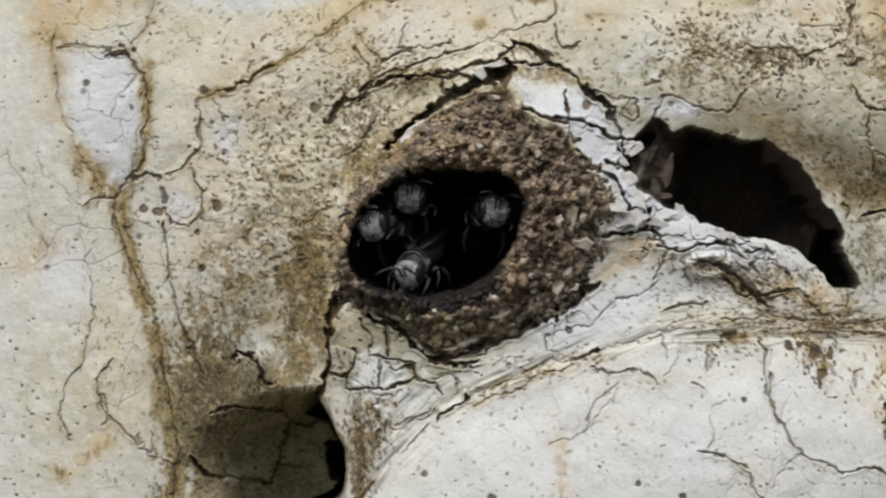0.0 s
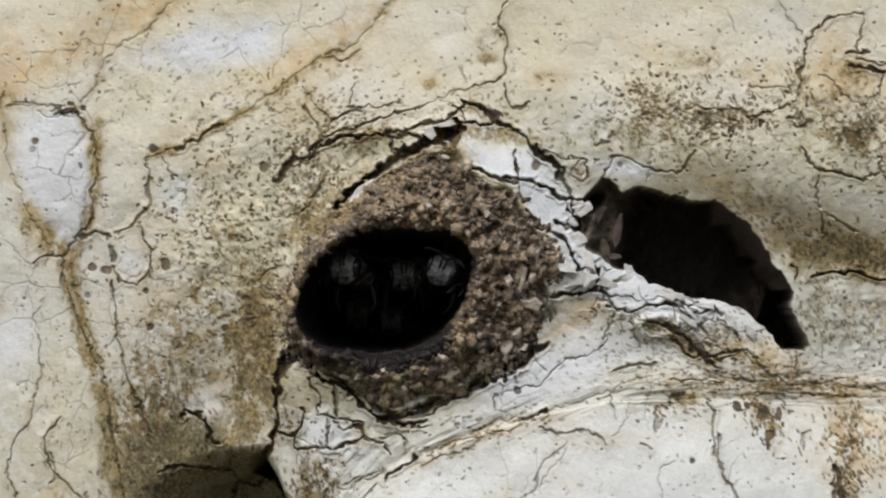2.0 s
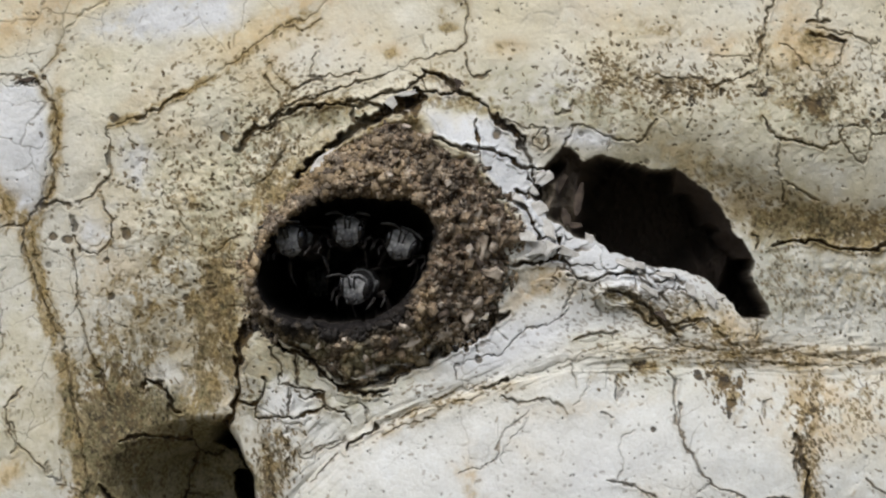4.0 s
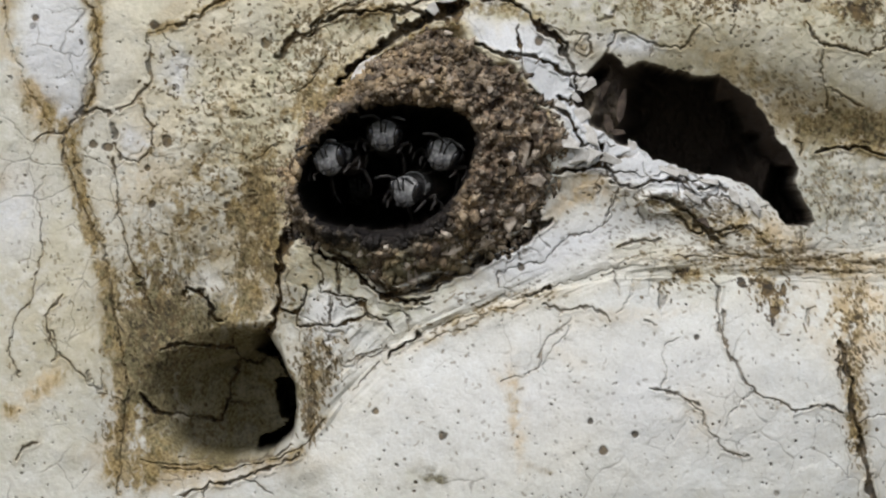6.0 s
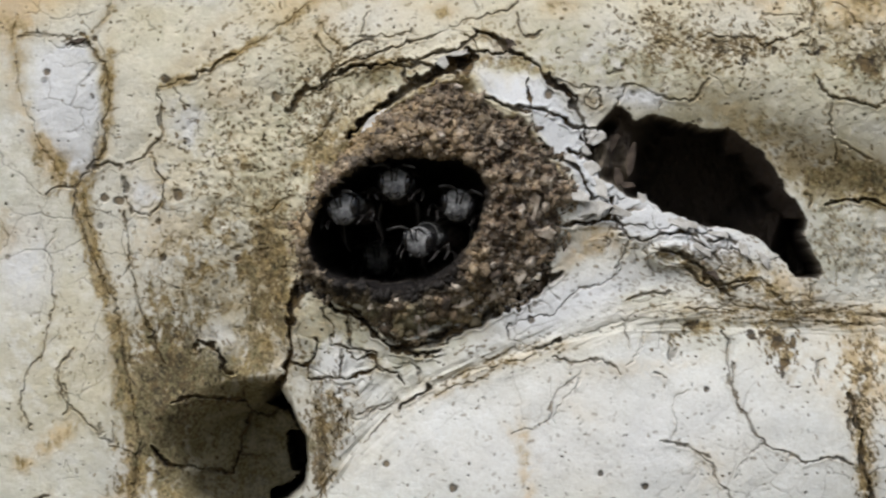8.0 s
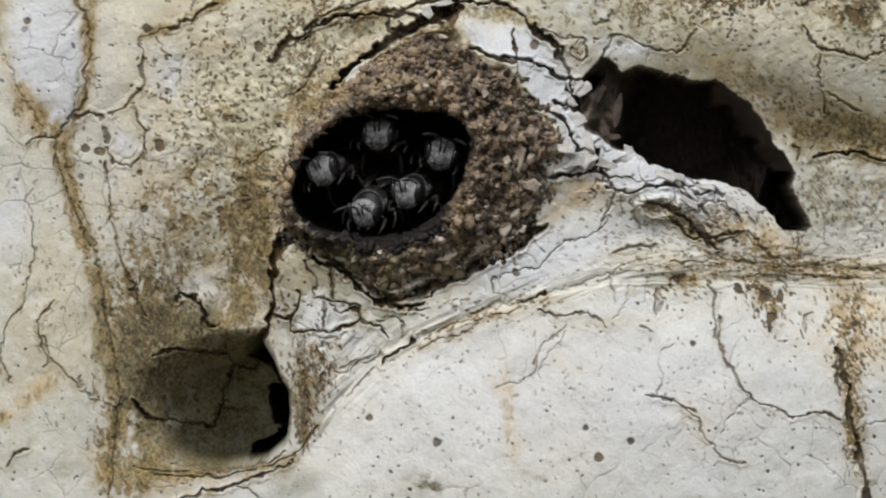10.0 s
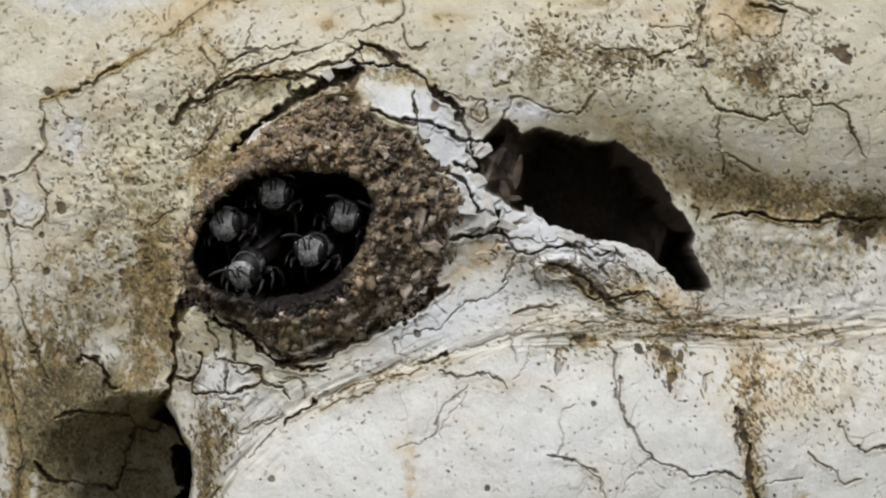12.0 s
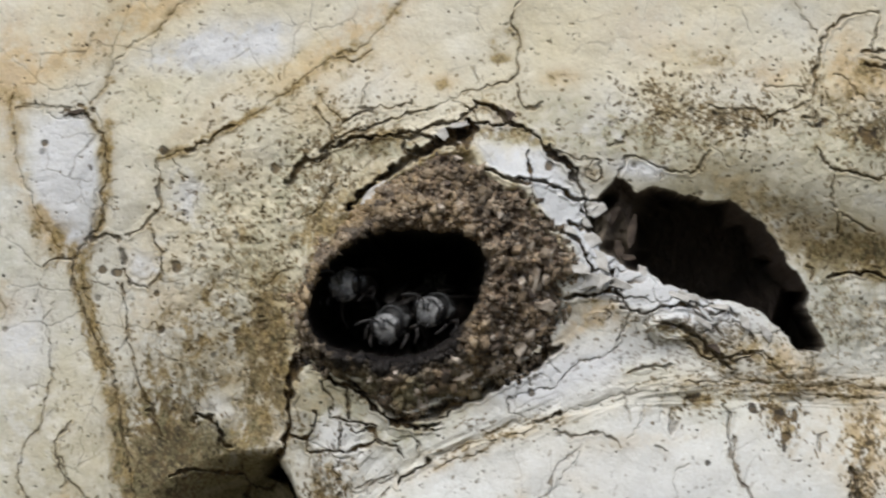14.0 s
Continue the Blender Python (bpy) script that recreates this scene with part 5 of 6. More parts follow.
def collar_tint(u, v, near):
    """Dark resin with painted shade near the mouth, dark resin on the upper flank, moss along the lower border."""
    resin_shade = ease(near + 26 * fbm(u, v, 26, 3, 18), -6, 22) * 0.97
    resin_shade = np.maximum(resin_shade, 0.62 * blob(u, v, 870, 195, 105, 40, 38) * ease(fbm(u, v, 24, 3, 19), -0.35, 0.2))
    tan = np.clip(blob(u, v, 640, 212, 130, 32, -36) + 1.2 * blob(u, v, 540, 370, 34, 90, 6) + 0.8 * blob(u, v, 770, 190, 80, 40) + 0.7 * ease(fbm(u, v, 60, 3, 17), 0.05, 0.4), 0, 1) * ease(fbm(u, v, 16, 3, 13), -0.25, 0.3)
    moss_shade = 0.8 * blob(u, v, 705, 535, 180, 48) * ease(fbm(u, v, 30, 3, 20), -0.3, 0.2)
    return np.stack([resin_shade, moss_shade, 0.75 * tan, 0 * u + 1], -1)


def build_nest():
    nest = thing("nest_entrance", "brown grainy resin nest entrance with dark opening", "nest")
    count, rings = 640, 130
    a = np.linspace(0, 2 * math.pi, count, endpoint=False)
    mouth = mouth_radius(a)
    flare = 3 + 15 * ease(np.sin(a - 0.3), 0.1, 0.9) + 3 * fbm(200 * np.cos(a), 200 * np.sin(a), 14, 3, 38)
    r_in = mouth + flare
    border = ray_radius(a, MOUND)
    border = np.maximum(0.98 * border, np.mean([np.roll(border, s) for s in range(-14, 15, 2)], axis=0))
    border = border * (0.972 + 0.05 * fbm(300 * np.cos(a), 300 * np.sin(a), 70, 2, 29) + 0.05 * fbm(300 * np.cos(a), 300 * np.sin(a), 26, 4, 39))
    r_out = np.maximum(border, r_in + 12) + 6 * fbm(300 * np.cos(a), 300 * np.sin(a), 10, 2, 40) + 3
    k = np.linspace(0, 1, rings)[:, None]
    r = r_in + (r_out - r_in) * k
    u, v = MOUTH[0] + r * np.cos(a), MOUTH[1] + r * np.sin(a)
    h = collar_height(u, v, k + 0 * u)
    verts = np.stack([(u - 784) * P, -h * P, ZC + (441 - v) * P], -1)
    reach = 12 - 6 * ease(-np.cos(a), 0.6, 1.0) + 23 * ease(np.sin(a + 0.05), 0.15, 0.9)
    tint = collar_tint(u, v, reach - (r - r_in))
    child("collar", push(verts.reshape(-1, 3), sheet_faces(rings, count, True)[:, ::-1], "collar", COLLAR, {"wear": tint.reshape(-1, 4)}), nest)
    # the tube runs back into the trunk and closes in a chamber
    depths = np.r_[np.linspace(0, 160, 26), np.linspace(190, 960, 24), [1000, 1000]]
    wide = np.r_[1.0 + 0.05 * ease(np.linspace(0, 160, 26), 0, 80), np.linspace(1.05, 0.82, 24), [0.55, 0.01]]
    tv = []
    for d, w in zip(depths, wide):
        rim = (mouth + flare * math.exp(-d / 32)) * w
        tu, tw = MOUTH[0] + rim * np.cos(a), MOUTH[1] + rim * np.sin(a)
        hh = h[0] - d + 7 * fbm(160 * np.cos(a), 160 * np.sin(a) + d, 13, 3, 28) * (0 < d < 950)
        tv.append(np.stack([(tu - 784) * P, -hh * P, ZC + (441 - tw) * P], -1))
    tv = np.array(tv)
    # the mouth end takes the darkened resin, the chamber the lightened one
    tube = child("tube", push(tv[:13].reshape(-1, 3), sheet_faces(13, count, True), "tube", TUBE), nest, "resin tube, mouth end darkened in colour")
    child("chamber", push(tv[12:].reshape(-1, 3), sheet_faces(len(depths) - 12, count, True), "chamber", LINING), tube, "brown resin lining, lightened in colour")
    # loose grains pressed into the collar
    rnd = random.Random(4)
    pts, quads, seats = [], [], []
    for number in range(7000):
        ang, kk = rnd.uniform(0, 2 * math.pi), 0.02 + 0.98 * rnd.random() ** 0.8
        i = int(ang / (2 * math.pi) * count) % count
        rr = r_in[i] + (r_out[i] - r_in[i]) * kk
        gu, gv = MOUTH[0] + rr * math.cos(ang), MOUTH[1] + rr * math.sin(ang)
        gh = float(h[int(kk * (rings - 1)), i])
        if number % 5 == 0 and (math.cos(ang) < -0.7 or math.cos(ang) > 0.75):
            gu, gv = MOUTH[0] + r_out[i] * 1.03 * math.cos(ang) + rnd.gauss(0, 8), MOUTH[1] + r_out[i] * 1.03 * math.sin(ang) + rnd.gauss(0, 8)
            spot = [np.array([[c]]) for c in (gu, gv)]
            gh = float(bark_relief(*spot)[0, 0] - roundness(spot[0])[0, 0]) - 1
        size = rnd.uniform(2.0, 5.2) * (1.7 if rnd.random() < 0.14 else 1) * (2.1 if number < 330 else 1)
        turn = Euler([rnd.uniform(0, 6.3) for _ in range(3)]).to_matrix()
        stretch = 1.2 if number < 330 else rnd.choice((1.0, 1.0, 1.0, 1.6, 2.4))
        first = len(pts)
        seats.append((gu, gv, reach[i] - (rr - r_in[i])))
        for q in ((1, 0, 0), (0, 1, 0), (-1, 0, 0), (0, -1, 0), (0, 0, 1), (0, 0, -1)):
            w = turn @ (Vector((q[0] * stretch, q[1], q[2])) * rnd.uniform(0.7, 1.25))
            pts.append(tuple(place(gu, gv, gh + 0.5) + Vector((w.x, w.y * 0.8, w.z)) * size * P))
        for x, y in ((0, 1), (1, 2), (2, 3), (3, 0)):
            quads += [(first + x, first + y, first + 4), (first + y, first + x, first + 5)]
    seats = np.array(seats)
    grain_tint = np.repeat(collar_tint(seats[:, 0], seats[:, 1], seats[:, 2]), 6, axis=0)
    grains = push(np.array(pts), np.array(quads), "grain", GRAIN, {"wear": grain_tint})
    tagged(child("grain", grains, nest), kind="stuff")
    # pale chips of bark stuck on the collar
    def chip(cu, cv, ru, rv, turn):
        a1 = math.atan2(cv - MOUTH[1], cu - MOUTH[0])
        i = int((a1 % (2 * math.pi)) / (2 * math.pi) * count) % count
        kk = min(max((math.hypot(cu - MOUTH[0], cv - MOUTH[1]) - r_in[i]) / (r_out[i] - r_in[i]), 0), 1)
        ch = float(h[int(kk * (rings - 1)), i])
        slab = ru == 40
        child("bark_chip", chip_mesh(rnd, ru, rv, turn, 4.0, PALE if slab else CHIP), nest).location = place(cu, cv, ch + (11 if slab else 3))

    chip(662, 188, 40, 13, -38)
    chip(640, 206, 14, 6, -35)
    chip(944, 342, 12, 26, 6)
    chip(966, 384, 22, 12, 20)
    chip(1004, 318, 22, 12, 25)
    chip(920, 344, 10, 14, -20)
    chip(872, 492, 28, 9, -25)
    chip(908, 438, 10, 9, 10)
    chip(744, 546, 22, 13, 25)
    chip(924, 458, 14, 16, 14)
    chip(880, 452, 6, 20, 8)
    chip(818, 508, 18, 12, -15)
    chip(962, 410, 18, 12, 0)
    chip(970, 300, 10, 22, 10)
    chip(930, 300, 5, 6, 0)
    chip(700, 500, 9, 7, 0)
    chip(660, 508, 8, 12, 5)
    chip(586, 492, 8, 7, 0)
    chip(938, 276, 8, 12, 20)
    chip(850, 176, 12, 7, 30)
    chip(770, 150, 14, 6, -30)
    chip(885, 225, 8, 6, 20)
    chip(750, 560, 14, 9, 10)
    chip(975, 415, 8, 13, 0)
    chip(820, 205, 8, 5, -10)
    chip(600, 500, 10, 7, 20)
    # crumbs of mud and dark resin, coarser towards the thick flank
    for number in range(230):
        ang = rnd.gauss(0.15, 0.7) if number % 4 else rnd.uniform(0, 2 * math.pi)
        kk = rnd.uniform(0.3, 1.0)
        i = int((ang % (2 * math.pi)) / (2 * math.pi) * count) % count
        rr = r_in[i] + (r_out[i] - r_in[i]) * kk
        size = rnd.choice((3.5, 4, 5, 6, 7, 9, 12)) * (1 if abs((ang + 0.5) % 6.283 - 0.7) < 1.2 else 0.7)
        crumb = chip_mesh(rnd, size * rnd.uniform(1, 1.5), size, rnd.uniform(0, 180), size * 0.6, rnd.choice((CLOD, CLOD, CLOD, CHIP, DARK_CLOD, DARK_CLOD)), 0.9)
        child("crumb", crumb, nest).location = place(MOUTH[0] + rr * math.cos(ang), MOUTH[1] + rr * math.sin(ang), float(h[int(kk * (rings - 1)), i]) + 1)
    return nest


def chip_mesh(rnd, ru, rv, turn, thick=4.0, mat=None, tip=0.5):
    """A ragged thin flake, about ru by rv, lying in the plan's plane."""
    bm = bmesh.new()
    n = 8
    tilt = Euler((rnd.uniform(-tip, tip), 0, rnd.uniform(-tip, tip))).to_matrix()
    loops = [[], [], []]
    radii = [rnd.choice((rnd.uniform(0.45, 0.75), rnd.uniform(0.9, 1.35))) for _ in range(n)]
    c, s = math.cos(radians(turn)), math.sin(radians(turn))
    for layer, (f, y) in enumerate(((0.78, -thick), (1.0, -thick * 0.3), (1.0, thick))):
        for j in range(n):
            ang = 2 * math.pi * j / n
            x0, v0 = ru * radii[j] * f * math.cos(ang), rv * radii[j] * f * math.sin(ang)
            loops[layer].append(bm.verts.new(tilt @ Vector(((x0 * c - v0 * s) * P, y * P + rnd.uniform(-0.6, 0.6) * P, -(x0 * s + v0 * c) * P))))
    bm.faces.new(loops[0])
    for lo, hi in ((0, 1), (1, 2)):
        for j in range(n):
            bm.faces.new((loops[lo][j], loops[hi][j], loops[hi][(j + 1) % n], loops[lo][(j + 1) % n]))
    bmesh.ops.recalc_face_normals(bm, faces=bm.faces)
    me = bpy.data.meshes.new("bark_chip")
    bm.to_mesh(me)
    bm.free()
    me.materials.append(mat or CHIP)
    return me


# ---- bees (millimetres; the face looks along -y, the head's middle is the origin) ----
MM = 0.00099


def ball(bm, centre, size, turn=(0, 0, 0), shape=None, seg=20, rings=14):
    """An ellipsoid; shape(unit point) may bend it first."""
    made = bmesh.ops.create_uvsphere(bm, u_segments=seg, v_segments=rings, radius=1.0)["verts"]
    m = Euler([radians(x) for x in turn]).to_matrix()
    for w in made:
        q = shape(w.co.copy()) if shape else w.co
        w.co = (m @ Vector((q.x * size[0], q.y * size[1], q.z * size[2])) + Vector(centre)) * MM


def limb(bm, pts, radii, seg=8):
    """A tapered tube through pts."""
    pts = [Vector(p) for p in pts]
    rows = []
    for i, (p, r) in enumerate(zip(pts, radii)):
        d = (pts[min(i + 1, len(pts) - 1)] - pts[max(i - 1, 0)]).normalized()
        x = d.orthogonal().normalized()
        y = d.cross(x)
        rows.append([bm.verts.new((p + (x * math.cos(2 * math.pi * j / seg) + y * math.sin(2 * math.pi * j / seg)) * r) * MM) for j in range(seg)])
    for lo, hi in zip(rows, rows[1:]):
        for j in range(seg):
            bm.faces.new((lo[j], lo[(j + 1) % seg], hi[(j + 1) % seg], hi[j]))
    bm.faces.new(rows[0][::-1])
    bm.faces.new(rows[-1])


def part(name, bm, mat, parent, label=""):
    bmesh.ops.recalc_face_normals(bm, faces=bm.faces)
    me = bpy.data.meshes.new(name)
    bm.to_mesh(me)
    bm.free()
    for poly in me.polygons:
        poly.use_smooth = True
    me.materials.append(mat)
    return child(name, me, parent, label)


def bee_head(q):
    """A bee's face: broad above, narrowing to the mouth, flat in front, with a raised clypeus."""
    q = q.copy()
    q.x *= 1.0 - 0.24 * max(0, -q.z) ** 1.4
    if q.y < 0:
        q.y *= 0.92 + 0.22 * math.exp(-((q.x / 0.4) ** 2 + ((q.z + 0.45) / 0.4) ** 2)) - 0.12 * math.exp(-((abs(q.x) - 0.28) / 0.14) ** 2 - ((q.z - 0.05) / 0.18) ** 2)
    return q


def build_bee():
    bee = thing("bee", "small grey-faced black stingless bee in the nest opening", "bee", "bees of the nest")
    bm = bmesh.new()
    ball(bm, (0, 0, 0), (1.75, 1.05, 1.72), shape=bee_head, seg=40, rings=28)
    head = part("head", bm, FACE, bee, "grey-haired face")
    for side in (-1, 1):
        bm = bmesh.new()
        ball(bm, (side * 1.45, -0.16, 0.14), (0.44, 0.72, 1.16), (0, side * 10, side * -14), seg=18, rings=14)
        part("eye", bm, EYE_M, head, "dark compound eye")
        bm = bmesh.new()
        limb(bm, [(side * 0.2, -0.95, 0.25), (side * 0.26, -1.25, 0.7), (side * 0.3, -1.35, 1.3)], [0.1, 0.12, 0.11])
        limb(bm, [(side * 0.3, -1.35, 1.3), (side * 0.5, -1.7, 1.65), (side * 1.1, -2.2, 1.85), (side * 1.8, -2.6, 1.75), (side * 2.4, -2.9, 1.5)], [0.12, 0.16, 0.17, 0.16, 0.12])
        part("antenna", bm, SHELL, head)
        bm = bmesh.new()
        limb(bm, [(side * 0.62, -0.7, -1.05), (side * 0.5, -0.95, -1.4), (side * 0.12, -1.0, -1.55)], [0.2, 0.18, 0.08])
        part("mandible", bm, SHELL, head)
    bm = bmesh.new()
    ball(bm, (0, -0.93, -0.72), (0.62, 0.24, 0.5), seg=18, rings=12)
    part("clypeus", bm, CLYPEUS, head, "dark face plate")
    for x, z in ((0, 1.28), (-0.3, 1.42), (0.3, 1.42)):
        bm = bmesh.new()
        ball(bm, (x, -0.62, z), (0.11, 0.11, 0.11), seg=8, rings=6)
        part("ocellus", bm, EYE_M, head)
    bm = bmesh.new()
    ball(bm, (0, 2.35, 0.25), (1.75, 1.75, 1.6), seg=28, rings=20, shape=lambda q: Vector((q.x, q.y, q.z * (1 + 0.12 * q.y))))
    ball(bm, (0, 1.2, 0.0), (0.5, 0.6, 0.5), seg=12, rings=8)
    thorax = part("thorax", bm, SHELL, bee)
    bm = bmesh.new()
    limb(bm, [(1.62 * math.cos(radians(w)), 1.5 + 0.25 * math.sin(radians(w)), 0.25 + 1.62 * math.sin(radians(w))) for w in range(-24, 205, 12)], [0.06] + [0.13] * 18 + [0.06])
    part("hair_collar", bm, HAIR, thorax, "pale hair fringe")
    for side in (-1, 1):
        bm = bmesh.new()
        ball(bm, (side * 1.62, 1.9, 0.35), (0.3, 0.5, 0.6), (0, side * 12, 0), seg=14, rings=10)
        part("shoulder", bm, HAIR, thorax, "pale haired shoulder")
    bm = bmesh.new()
    ball(bm, (0, 3.55, 1.05), (0.95, 0.42, 0.4), (-35, 0, 0), seg=16, rings=10)
    part("scutellum", bm, FACE, thorax, "pale haired plate")
    bm = bmesh.new()
    ball(bm, (0, 6.2, -0.15), (1.7, 2.5, 1.45), seg=24, rings=22, shape=lambda q: Vector((q.x * (1 - 0.18 * max(0, q.y)), q.y, q.z)) * (1 + 0.025 * math.sin(q.y * 15)))
    part("abdomen", bm, ABDOMEN, bee, "brownish banded abdomen")
    for side in (-1, 1):
        for name, root, knee, foot, tip in (("foreleg", (1.0, 1.6, -0.9), (1.95, 0.7, -0.9), (2.0, -0.35, -1.35), (1.7, -0.95, -1.85)),
                                            ("middle_leg", (1.3, 2.4, -1.0), (2.7, 1.9, -0.2), (3.0, 1.0, -0.9), (2.9, 0.3, -1.7)),
                                            ("hind_leg", (1.1, 3.3, -1.0), (2.0, 4.4, -1.5), (2.2, 5.0, -3.2), (1.8, 5.2, -4.3))):
            p = [Vector((side * q[0], q[1], q[2])) for q in (root, knee, foot, tip)]
            bm = bmesh.new()
            limb(bm, [p[0], (p[0] + p[1]) / 2, p[1], (p[1] + p[2]) / 2, p[2], p[3]], [0.2, 0.24, 0.16, 0.3 if name == "hind_leg" else 0.22, 0.16, 0.07])
            part(name, bm, LIMB, bee)
        bm = bmesh.new()
        edge = [(0.5, 2.2, 1.7), (1.7, 3.6, 1.85), (2.2, 6.2, 1.75), (1.7, 8.6, 1.6), (0.8, 8.4, 1.62), (0.35, 5.5, 1.72)]
        top = [bm.verts.new(Vector((side * x, y, z + 0.02)) * MM) for x, y, z in edge]
        low = [bm.verts.new(Vector((side * x, y, z - 0.02)) * MM) for x, y, z in edge]
        bm.faces.new(top)
        bm.faces.new(low[::-1])
        for j in range(6):
            bm.faces.new((top[j], low[j], low[(j + 1) % 6], top[(j + 1) % 6]))
        part("wing", bm, WING, bee)
    return bee


# ---- ground ----
def build_ground():
    bm = bmesh.new()
    n = 40
    grid = [[None] * (n + 1) for _ in range(n + 1)]
    for i in range(n + 1):
        for j in range(n + 1):
            x, y = (2 * i / n - 1), (2 * j / n - 1)
            x, y = math.copysign(abs(x) ** 4, x) * 600, math.copysign(abs(y) ** 4, y) * 600
            grid[i][j] = bm.verts.new((x, y, 0.03 * noise.noise((x * 0.4, y * 0.4, 0))))
    for i in range(n):
        for j in range(n):
            bm.faces.new((grid[i][j], grid[i + 1][j], grid[i + 1][j + 1], grid[i][j + 1]))
    me = bpy.data.meshes.new("ground")
    bm.to_mesh(me)
    bm.free()
    me.materials.append(SOIL)
    tagged(new("ground", me), "brown leaf-litter ground under the tree", "ground", kind="structure")


build_ground()
build_trunk()
build_nest()


# ---- bees in the opening ----
def bee_row(t, u, v, deep, tilt=0.0, lean=0.0, turn=0.0):
    """Seconds, plan place of the face, depth behind the plan's plane; tilt looks down, turn looks to the right."""
    y = deep * P
    f = 1 + y / DIST
    return t, pose((u - 784) * P * f, y, ZC + (441 - v) * P * f, tilt, lean, turn)


def motions():
    first = build_bee()
    guard_left, guard_top, guard_right, guard_low, guard_corner = first, *(copy_thing(first, Matrix()) for _ in range(4))
    tagged(guard_top, "grey-faced black bee that climbs the rim and flies off")
    tagged(guard_low, "grey-faced black bee that flies in and guards below")
    walk(guard_left, [bee_row(*r) for r in (
        (0.0, 592, 350, 0, 0, -12, -26), (0.5, 592, 361, 0, 0, -12, -26), (0.8, 597, 358, 5, 0, -12, -26), (0.9, 620, 374, 110, 5, -10, -10), (1.0, 626, 382, 230, 5, -8, -6), (1.1, 635, 365, 420, 5, -5, 0), (1.5, 650, 335, 520, 0, 0, 0),
        (1.8, 636, 322, 130, -5, 0, -8), (2.0, 632, 320, 70, -5, 0, -15), (2.5, 628, 324, 60, -4, -4, -18), (2.7, 617, 325, 40, -4, -8, -20), (4.8, 604, 327, 10, -4, -8, -20), (5.0, 608, 328, 8, -3, -10, -20), (5.5, 607, 333, 4, -2, -10, -20),
        (6.0, 601, 346, 0, 0, -12, -22), (6.5, 596, 349, 0, 2, -12, -24), (7.0, 600, 346, 0, 2, -10, -22), (7.5, 601, 341, 4, 0, -8, -20), (8.0, 607, 340, 6, 0, -8, -20), (8.2, 612, 334, 6, -2, -8, -20),
        (10.3, 600, 358, 0, 6, -14, -24), (10.5, 603, 358, 0, 6, -14, -24), (11.0, 605, 353, 0, 4, -10, -22), (11.5, 604, 343, 2, 2, -8, -22), (12.0, 602, 344, 2, 2, -8, -22), (12.5, 596, 348, 0, 4, -10, -24),
        (13.0, 592, 355, 0, 6, -12, -26), (13.5, 586, 352, 0, 6, -12, -26), (13.7, 592, 356, 10, 4, -10, -24), (14.0, 610, 348, 55, 0, -6, -18))])
    walk(guard_top, [bee_row(*r) for r in (
        (0, 656, 300, 4, -4.8, 6, 0), (0.5, 657, 298, 4, -4.8, 6, 0), (0.8, 662, 300, 10, -4.2, 6, 0), (0.9, 690, 318, 220, -2.4, 0, 0), (1.1, 715, 325, 600, 0, 0, 0), (1.5, 735, 330, 640, 0, 0, 0), (1.8, 740, 334, 420, 0, 0, 0),
        (2, 738, 332, 220, -1.2, 0, 0), (2.5, 724, 323, 230, -2.4, 0, 0), (2.7, 714, 315, 150, -3, 0, 0), (4.8, 706, 304, 14, -4.8, 2, 0), (5, 710, 302, 10, -4.8, 2, 0), (5.5, 702, 305, 8, -4.8, 2, -4),
        (6, 697, 303, 6, -5.4, 4, -4), (6.5, 695, 297, 4, -6, 4, -4), (7, 694, 300, 4, -6, 4, -4), (7.5, 696, 296, 4, -6, 2, -6), (8, 699, 295, 4, -6, 2, -6), (8.2, 702, 297, 4, -6, 2, -6),
        (10.3, 697, 293, 0, -6.6, 4, -8), (10.5, 698, 293, 0, -6.6, 4, -8), (11, 692, 297, 0, -6.6, 4, -6), (11.5, 694, 291, -2, -6.6, 4, -6), (12, 688, 288, -4, -7.2, 4, -6), (12.5, 692, 296, -2, -6.6, -4, -4),
        (13, 709, 289, -14, -7.8, 0, 4), (13.2, 716, 279, -38, -9, 0, 6), (13.5, 723, 260, -62, -10.8, 0, 0), (13.6, 719, 256, -78, -12, -2, 0), (13.7, 698, 316, -420, -12, -4, 10), (13.8, 560, -330, -1500, -9, -8, 20), (14, -400, -2300, -3600, -7.5, -8, 30))])
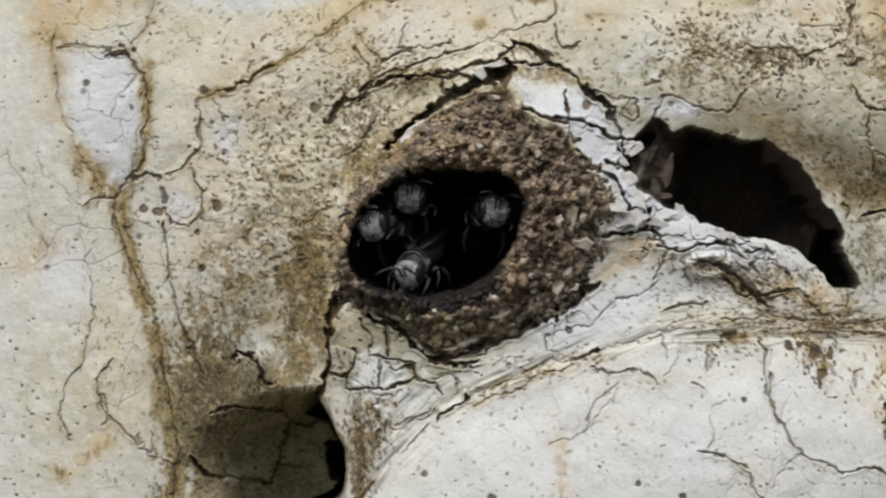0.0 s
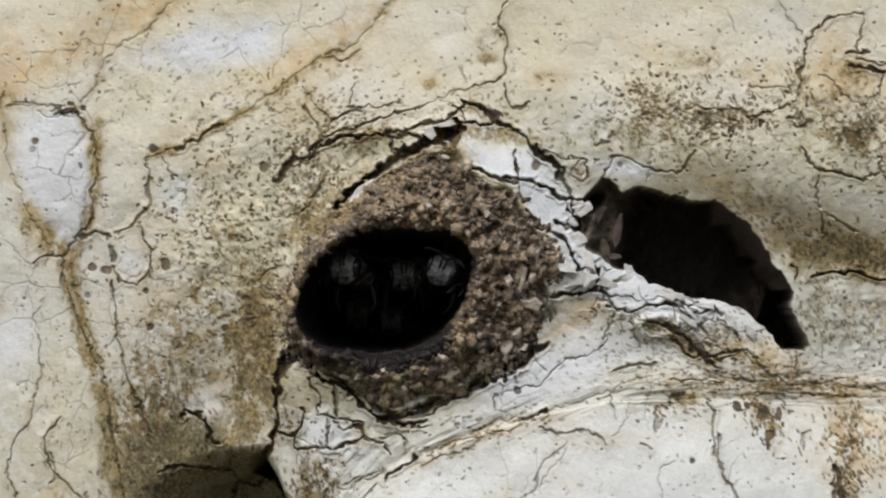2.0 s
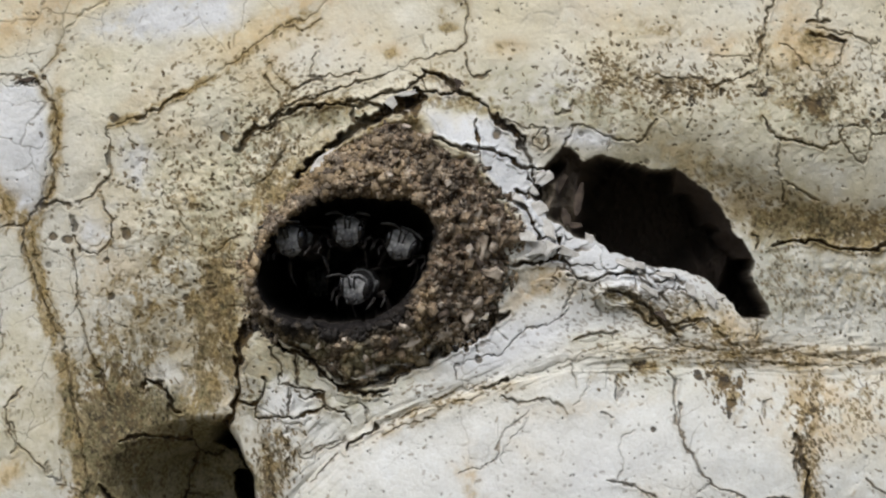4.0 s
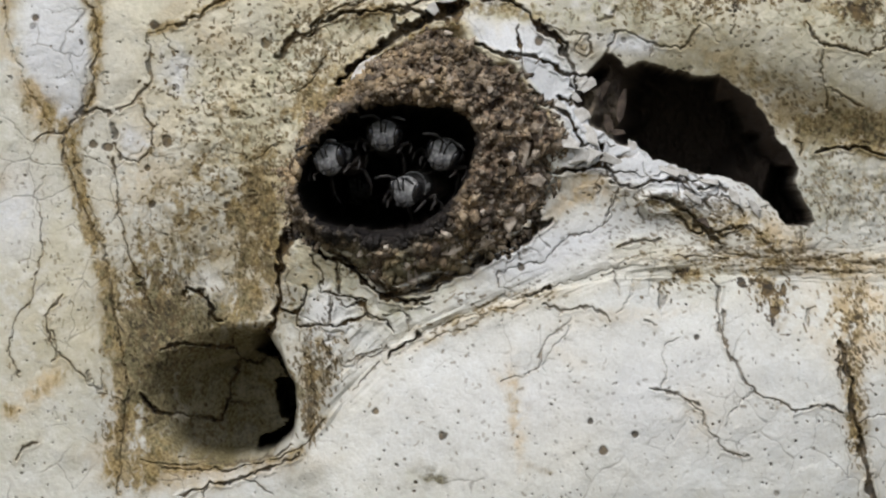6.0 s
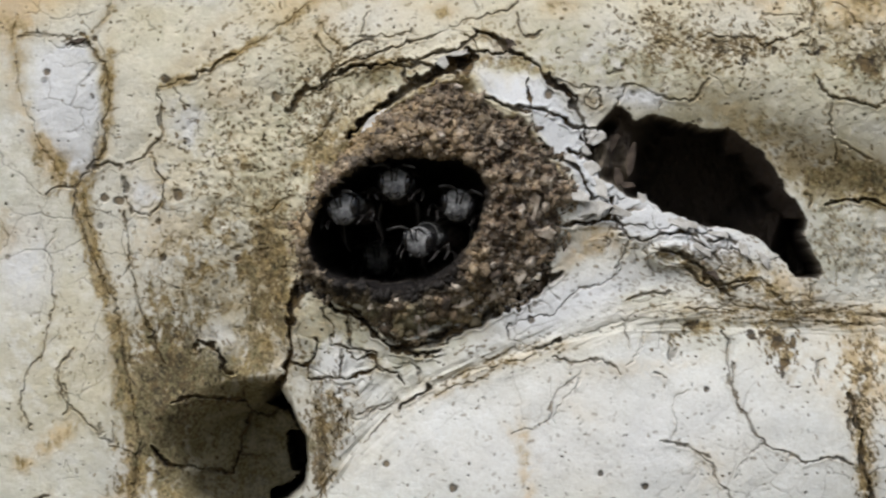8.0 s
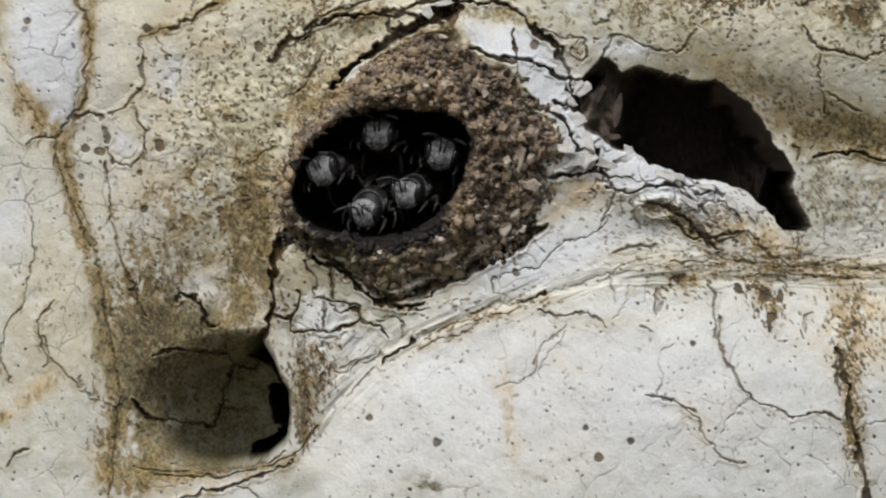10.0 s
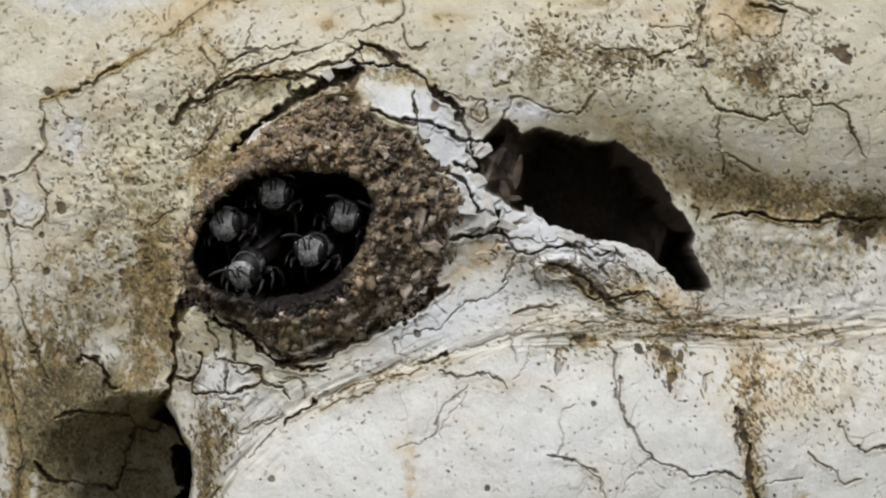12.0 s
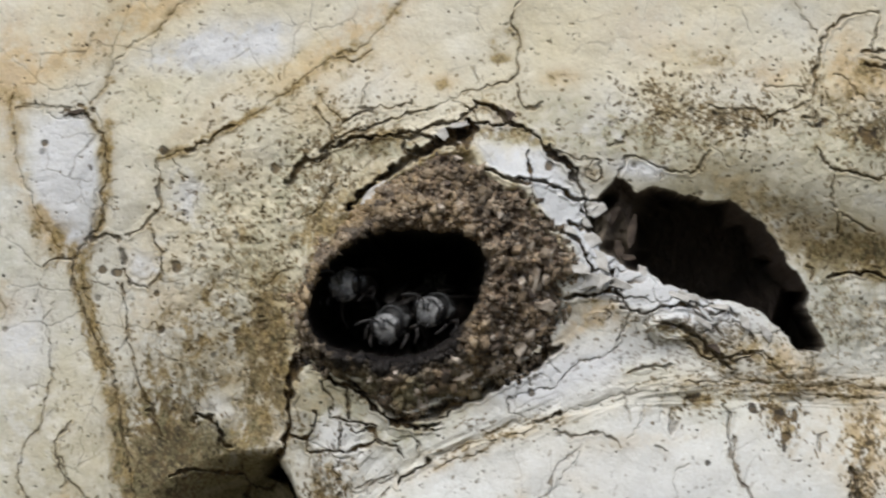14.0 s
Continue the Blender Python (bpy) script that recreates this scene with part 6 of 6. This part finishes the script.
    walk(guard_right, [bee_row(*r) for r in (
        (0.0, 809, 325, 10, -4, 8, 10), (0.5, 811, 322, 10, -4, 8, 10), (0.8, 812, 326, 14, -4, 8, 10), (0.9, 800, 335, 260, 0, 4, 4), (1.0, 800, 335, 300, 0, 4, 4), (1.2, 812, 322, 90, -2, 12, 4), (1.5, 800, 326, 50, 0, 24, 0),
        (2.0, 804, 323, 36, 0, 26, -6), (2.5, 805, 320, 30, 0, 22, -6), (2.7, 805, 320, 28, 0, 20, -6), (4.8, 800, 338, 14, 0, 22, -10), (5.0, 800, 336, 14, 0, 22, -10), (5.5, 802, 341, 12, 2, 22, -10),
        (6.0, 801, 338, 12, 0, 22, -8), (6.5, 805, 333, 12, -4, 20, -8), (7.0, 808, 330, 10, -4, 18, -4), (7.5, 804, 336, 10, -2, 12, -2), (8.0, 810, 334, 10, -2, 12, 0), (8.2, 812, 332, 10, -2, 12, 0),
        (10.3, 808, 329, 10, -2, 14, 0), (10.5, 811, 329, 10, -2, 14, 0), (11.0, 815, 321, 10, -4, 14, 2), (11.5, 808, 324, 10, -2, 14, 0), (12.0, 812, 329, 10, -2, 14, 0), (12.5, 810, 328, 12, -2, 14, 0),
        (13.0, 816, 330, 30, -2, 14, 0), (13.2, 812, 330, 110, 0, 10, 0), (13.4, 795, 338, 360, 0, 0, 0), (13.7, 772, 346, 640, 0, 0, 0), (14.0, 770, 346, 680, 0, 0, 0))])
    walk(guard_low, [bee_row(*r) for r in (
        (0, -900, 250, -1100, 10, 0, 172), (0.3, -420, 170, -900, 10, 0, 172), (0.4, -150, 110, -800, 10, 0, 172), (0.5, 104, 62, -700, 10, 0, 172), (0.6, 290, -130, -600, 15, 0, 172), (0.7, 439, -39, -500, 15, 0, 172), (0.8, 540, 184, -350, 15, 0, 172), (0.85, 630, 300, -100, 5, 0, 178), (0.9, 676, 400, 110, 0, 0, 182), (1, 680, 430, 230, 0, 0, 184),
        (1.1, 690, 426, 430, 0, 0, 186), (1.3, 700, 404, 700, 0, 0, 215), (1.5, 705, 405, 760, 0, 0, 262), (1.9, 715, 410, 620, 0, 0, 338), (2.2, 722, 414, 340, 0, 0, 356), (2.5, 724, 413, 250, 4, 0, 353), (2.7, 719, 415, 170, 8, 4, 349), (4.8, 732, 409, 24, 10, 8, 334),
        (5, 737, 410, 20, 10, 8, 332), (5.5, 739, 408, 20, 10, 8, 332), (6, 737, 402, 20, 8, 8, 332), (6.5, 741, 402, 20, 8, 8, 332), (7, 738, 398, 20, 10, 6, 330), (7.5, 736, 400, 20, 10, 6, 330), (8, 742, 398, 20, 8, 6, 332), (8.2, 744, 398, 20, 8, 6, 332),
        (10.3, 752, 396, 22, 6, 4, 336), (10.5, 756, 395, 22, 6, 4, 336), (11, 755, 391, 22, 6, 6, 338), (11.5, 752, 391, 22, 6, 6, 338), (12, 752, 390, 22, 4, 6, 340), (12.5, 755, 394, 22, 4, 6, 340), (13, 751, 395, 22, 6, 6, 338), (13.5, 744, 404, 24, 8, 8, 336), (14, 761, 393, 24, 6, 18, 334))])
    walk(guard_corner, [bee_row(*r) for r in (
        (0, 655, 436, 10, 28, 0, -24), (0.5, 667, 437, 10, 28, 0, -24), (0.8, 672, 432, 16, 26, 0, -22), (0.9, 676, 424, 170, 10, 0, -6), (1.1, 672, 414, 460, 5, 0, 0), (1.5, 660, 405, 560, 0, 0, 0), (2.7, 655, 400, 600, 0, 0, 0),
        (6.5, 655, 400, 600, 0, 0, 0), (7.5, 660, 410, 580, 0, 0, 0), (8, 668, 428, 340, 6, 0, -4), (8.2, 672, 431, 110, 10, 0, -8), (8.6, 673, 431, 40, 26, 0, -18), (10.3, 675, 432, 10, 28, 4, -20), (10.5, 673, 431, 8, 28, 4, -20), (11, 656, 434, 4, 29, 4, -22),
        (11.5, 628, 435, 0, 30, 2, -24), (12, 632, 432, 0, 30, 2, -24), (12.5, 656, 432, 2, 29, -4, -22), (13, 643, 433, 0, 30, 0, -24), (13.5, 633, 429, 2, 30, 2, -24), (13.7, 650, 430, 6, 28, 2, -22), (14, 686, 422, 16, 24, 4, -22))])


motions()
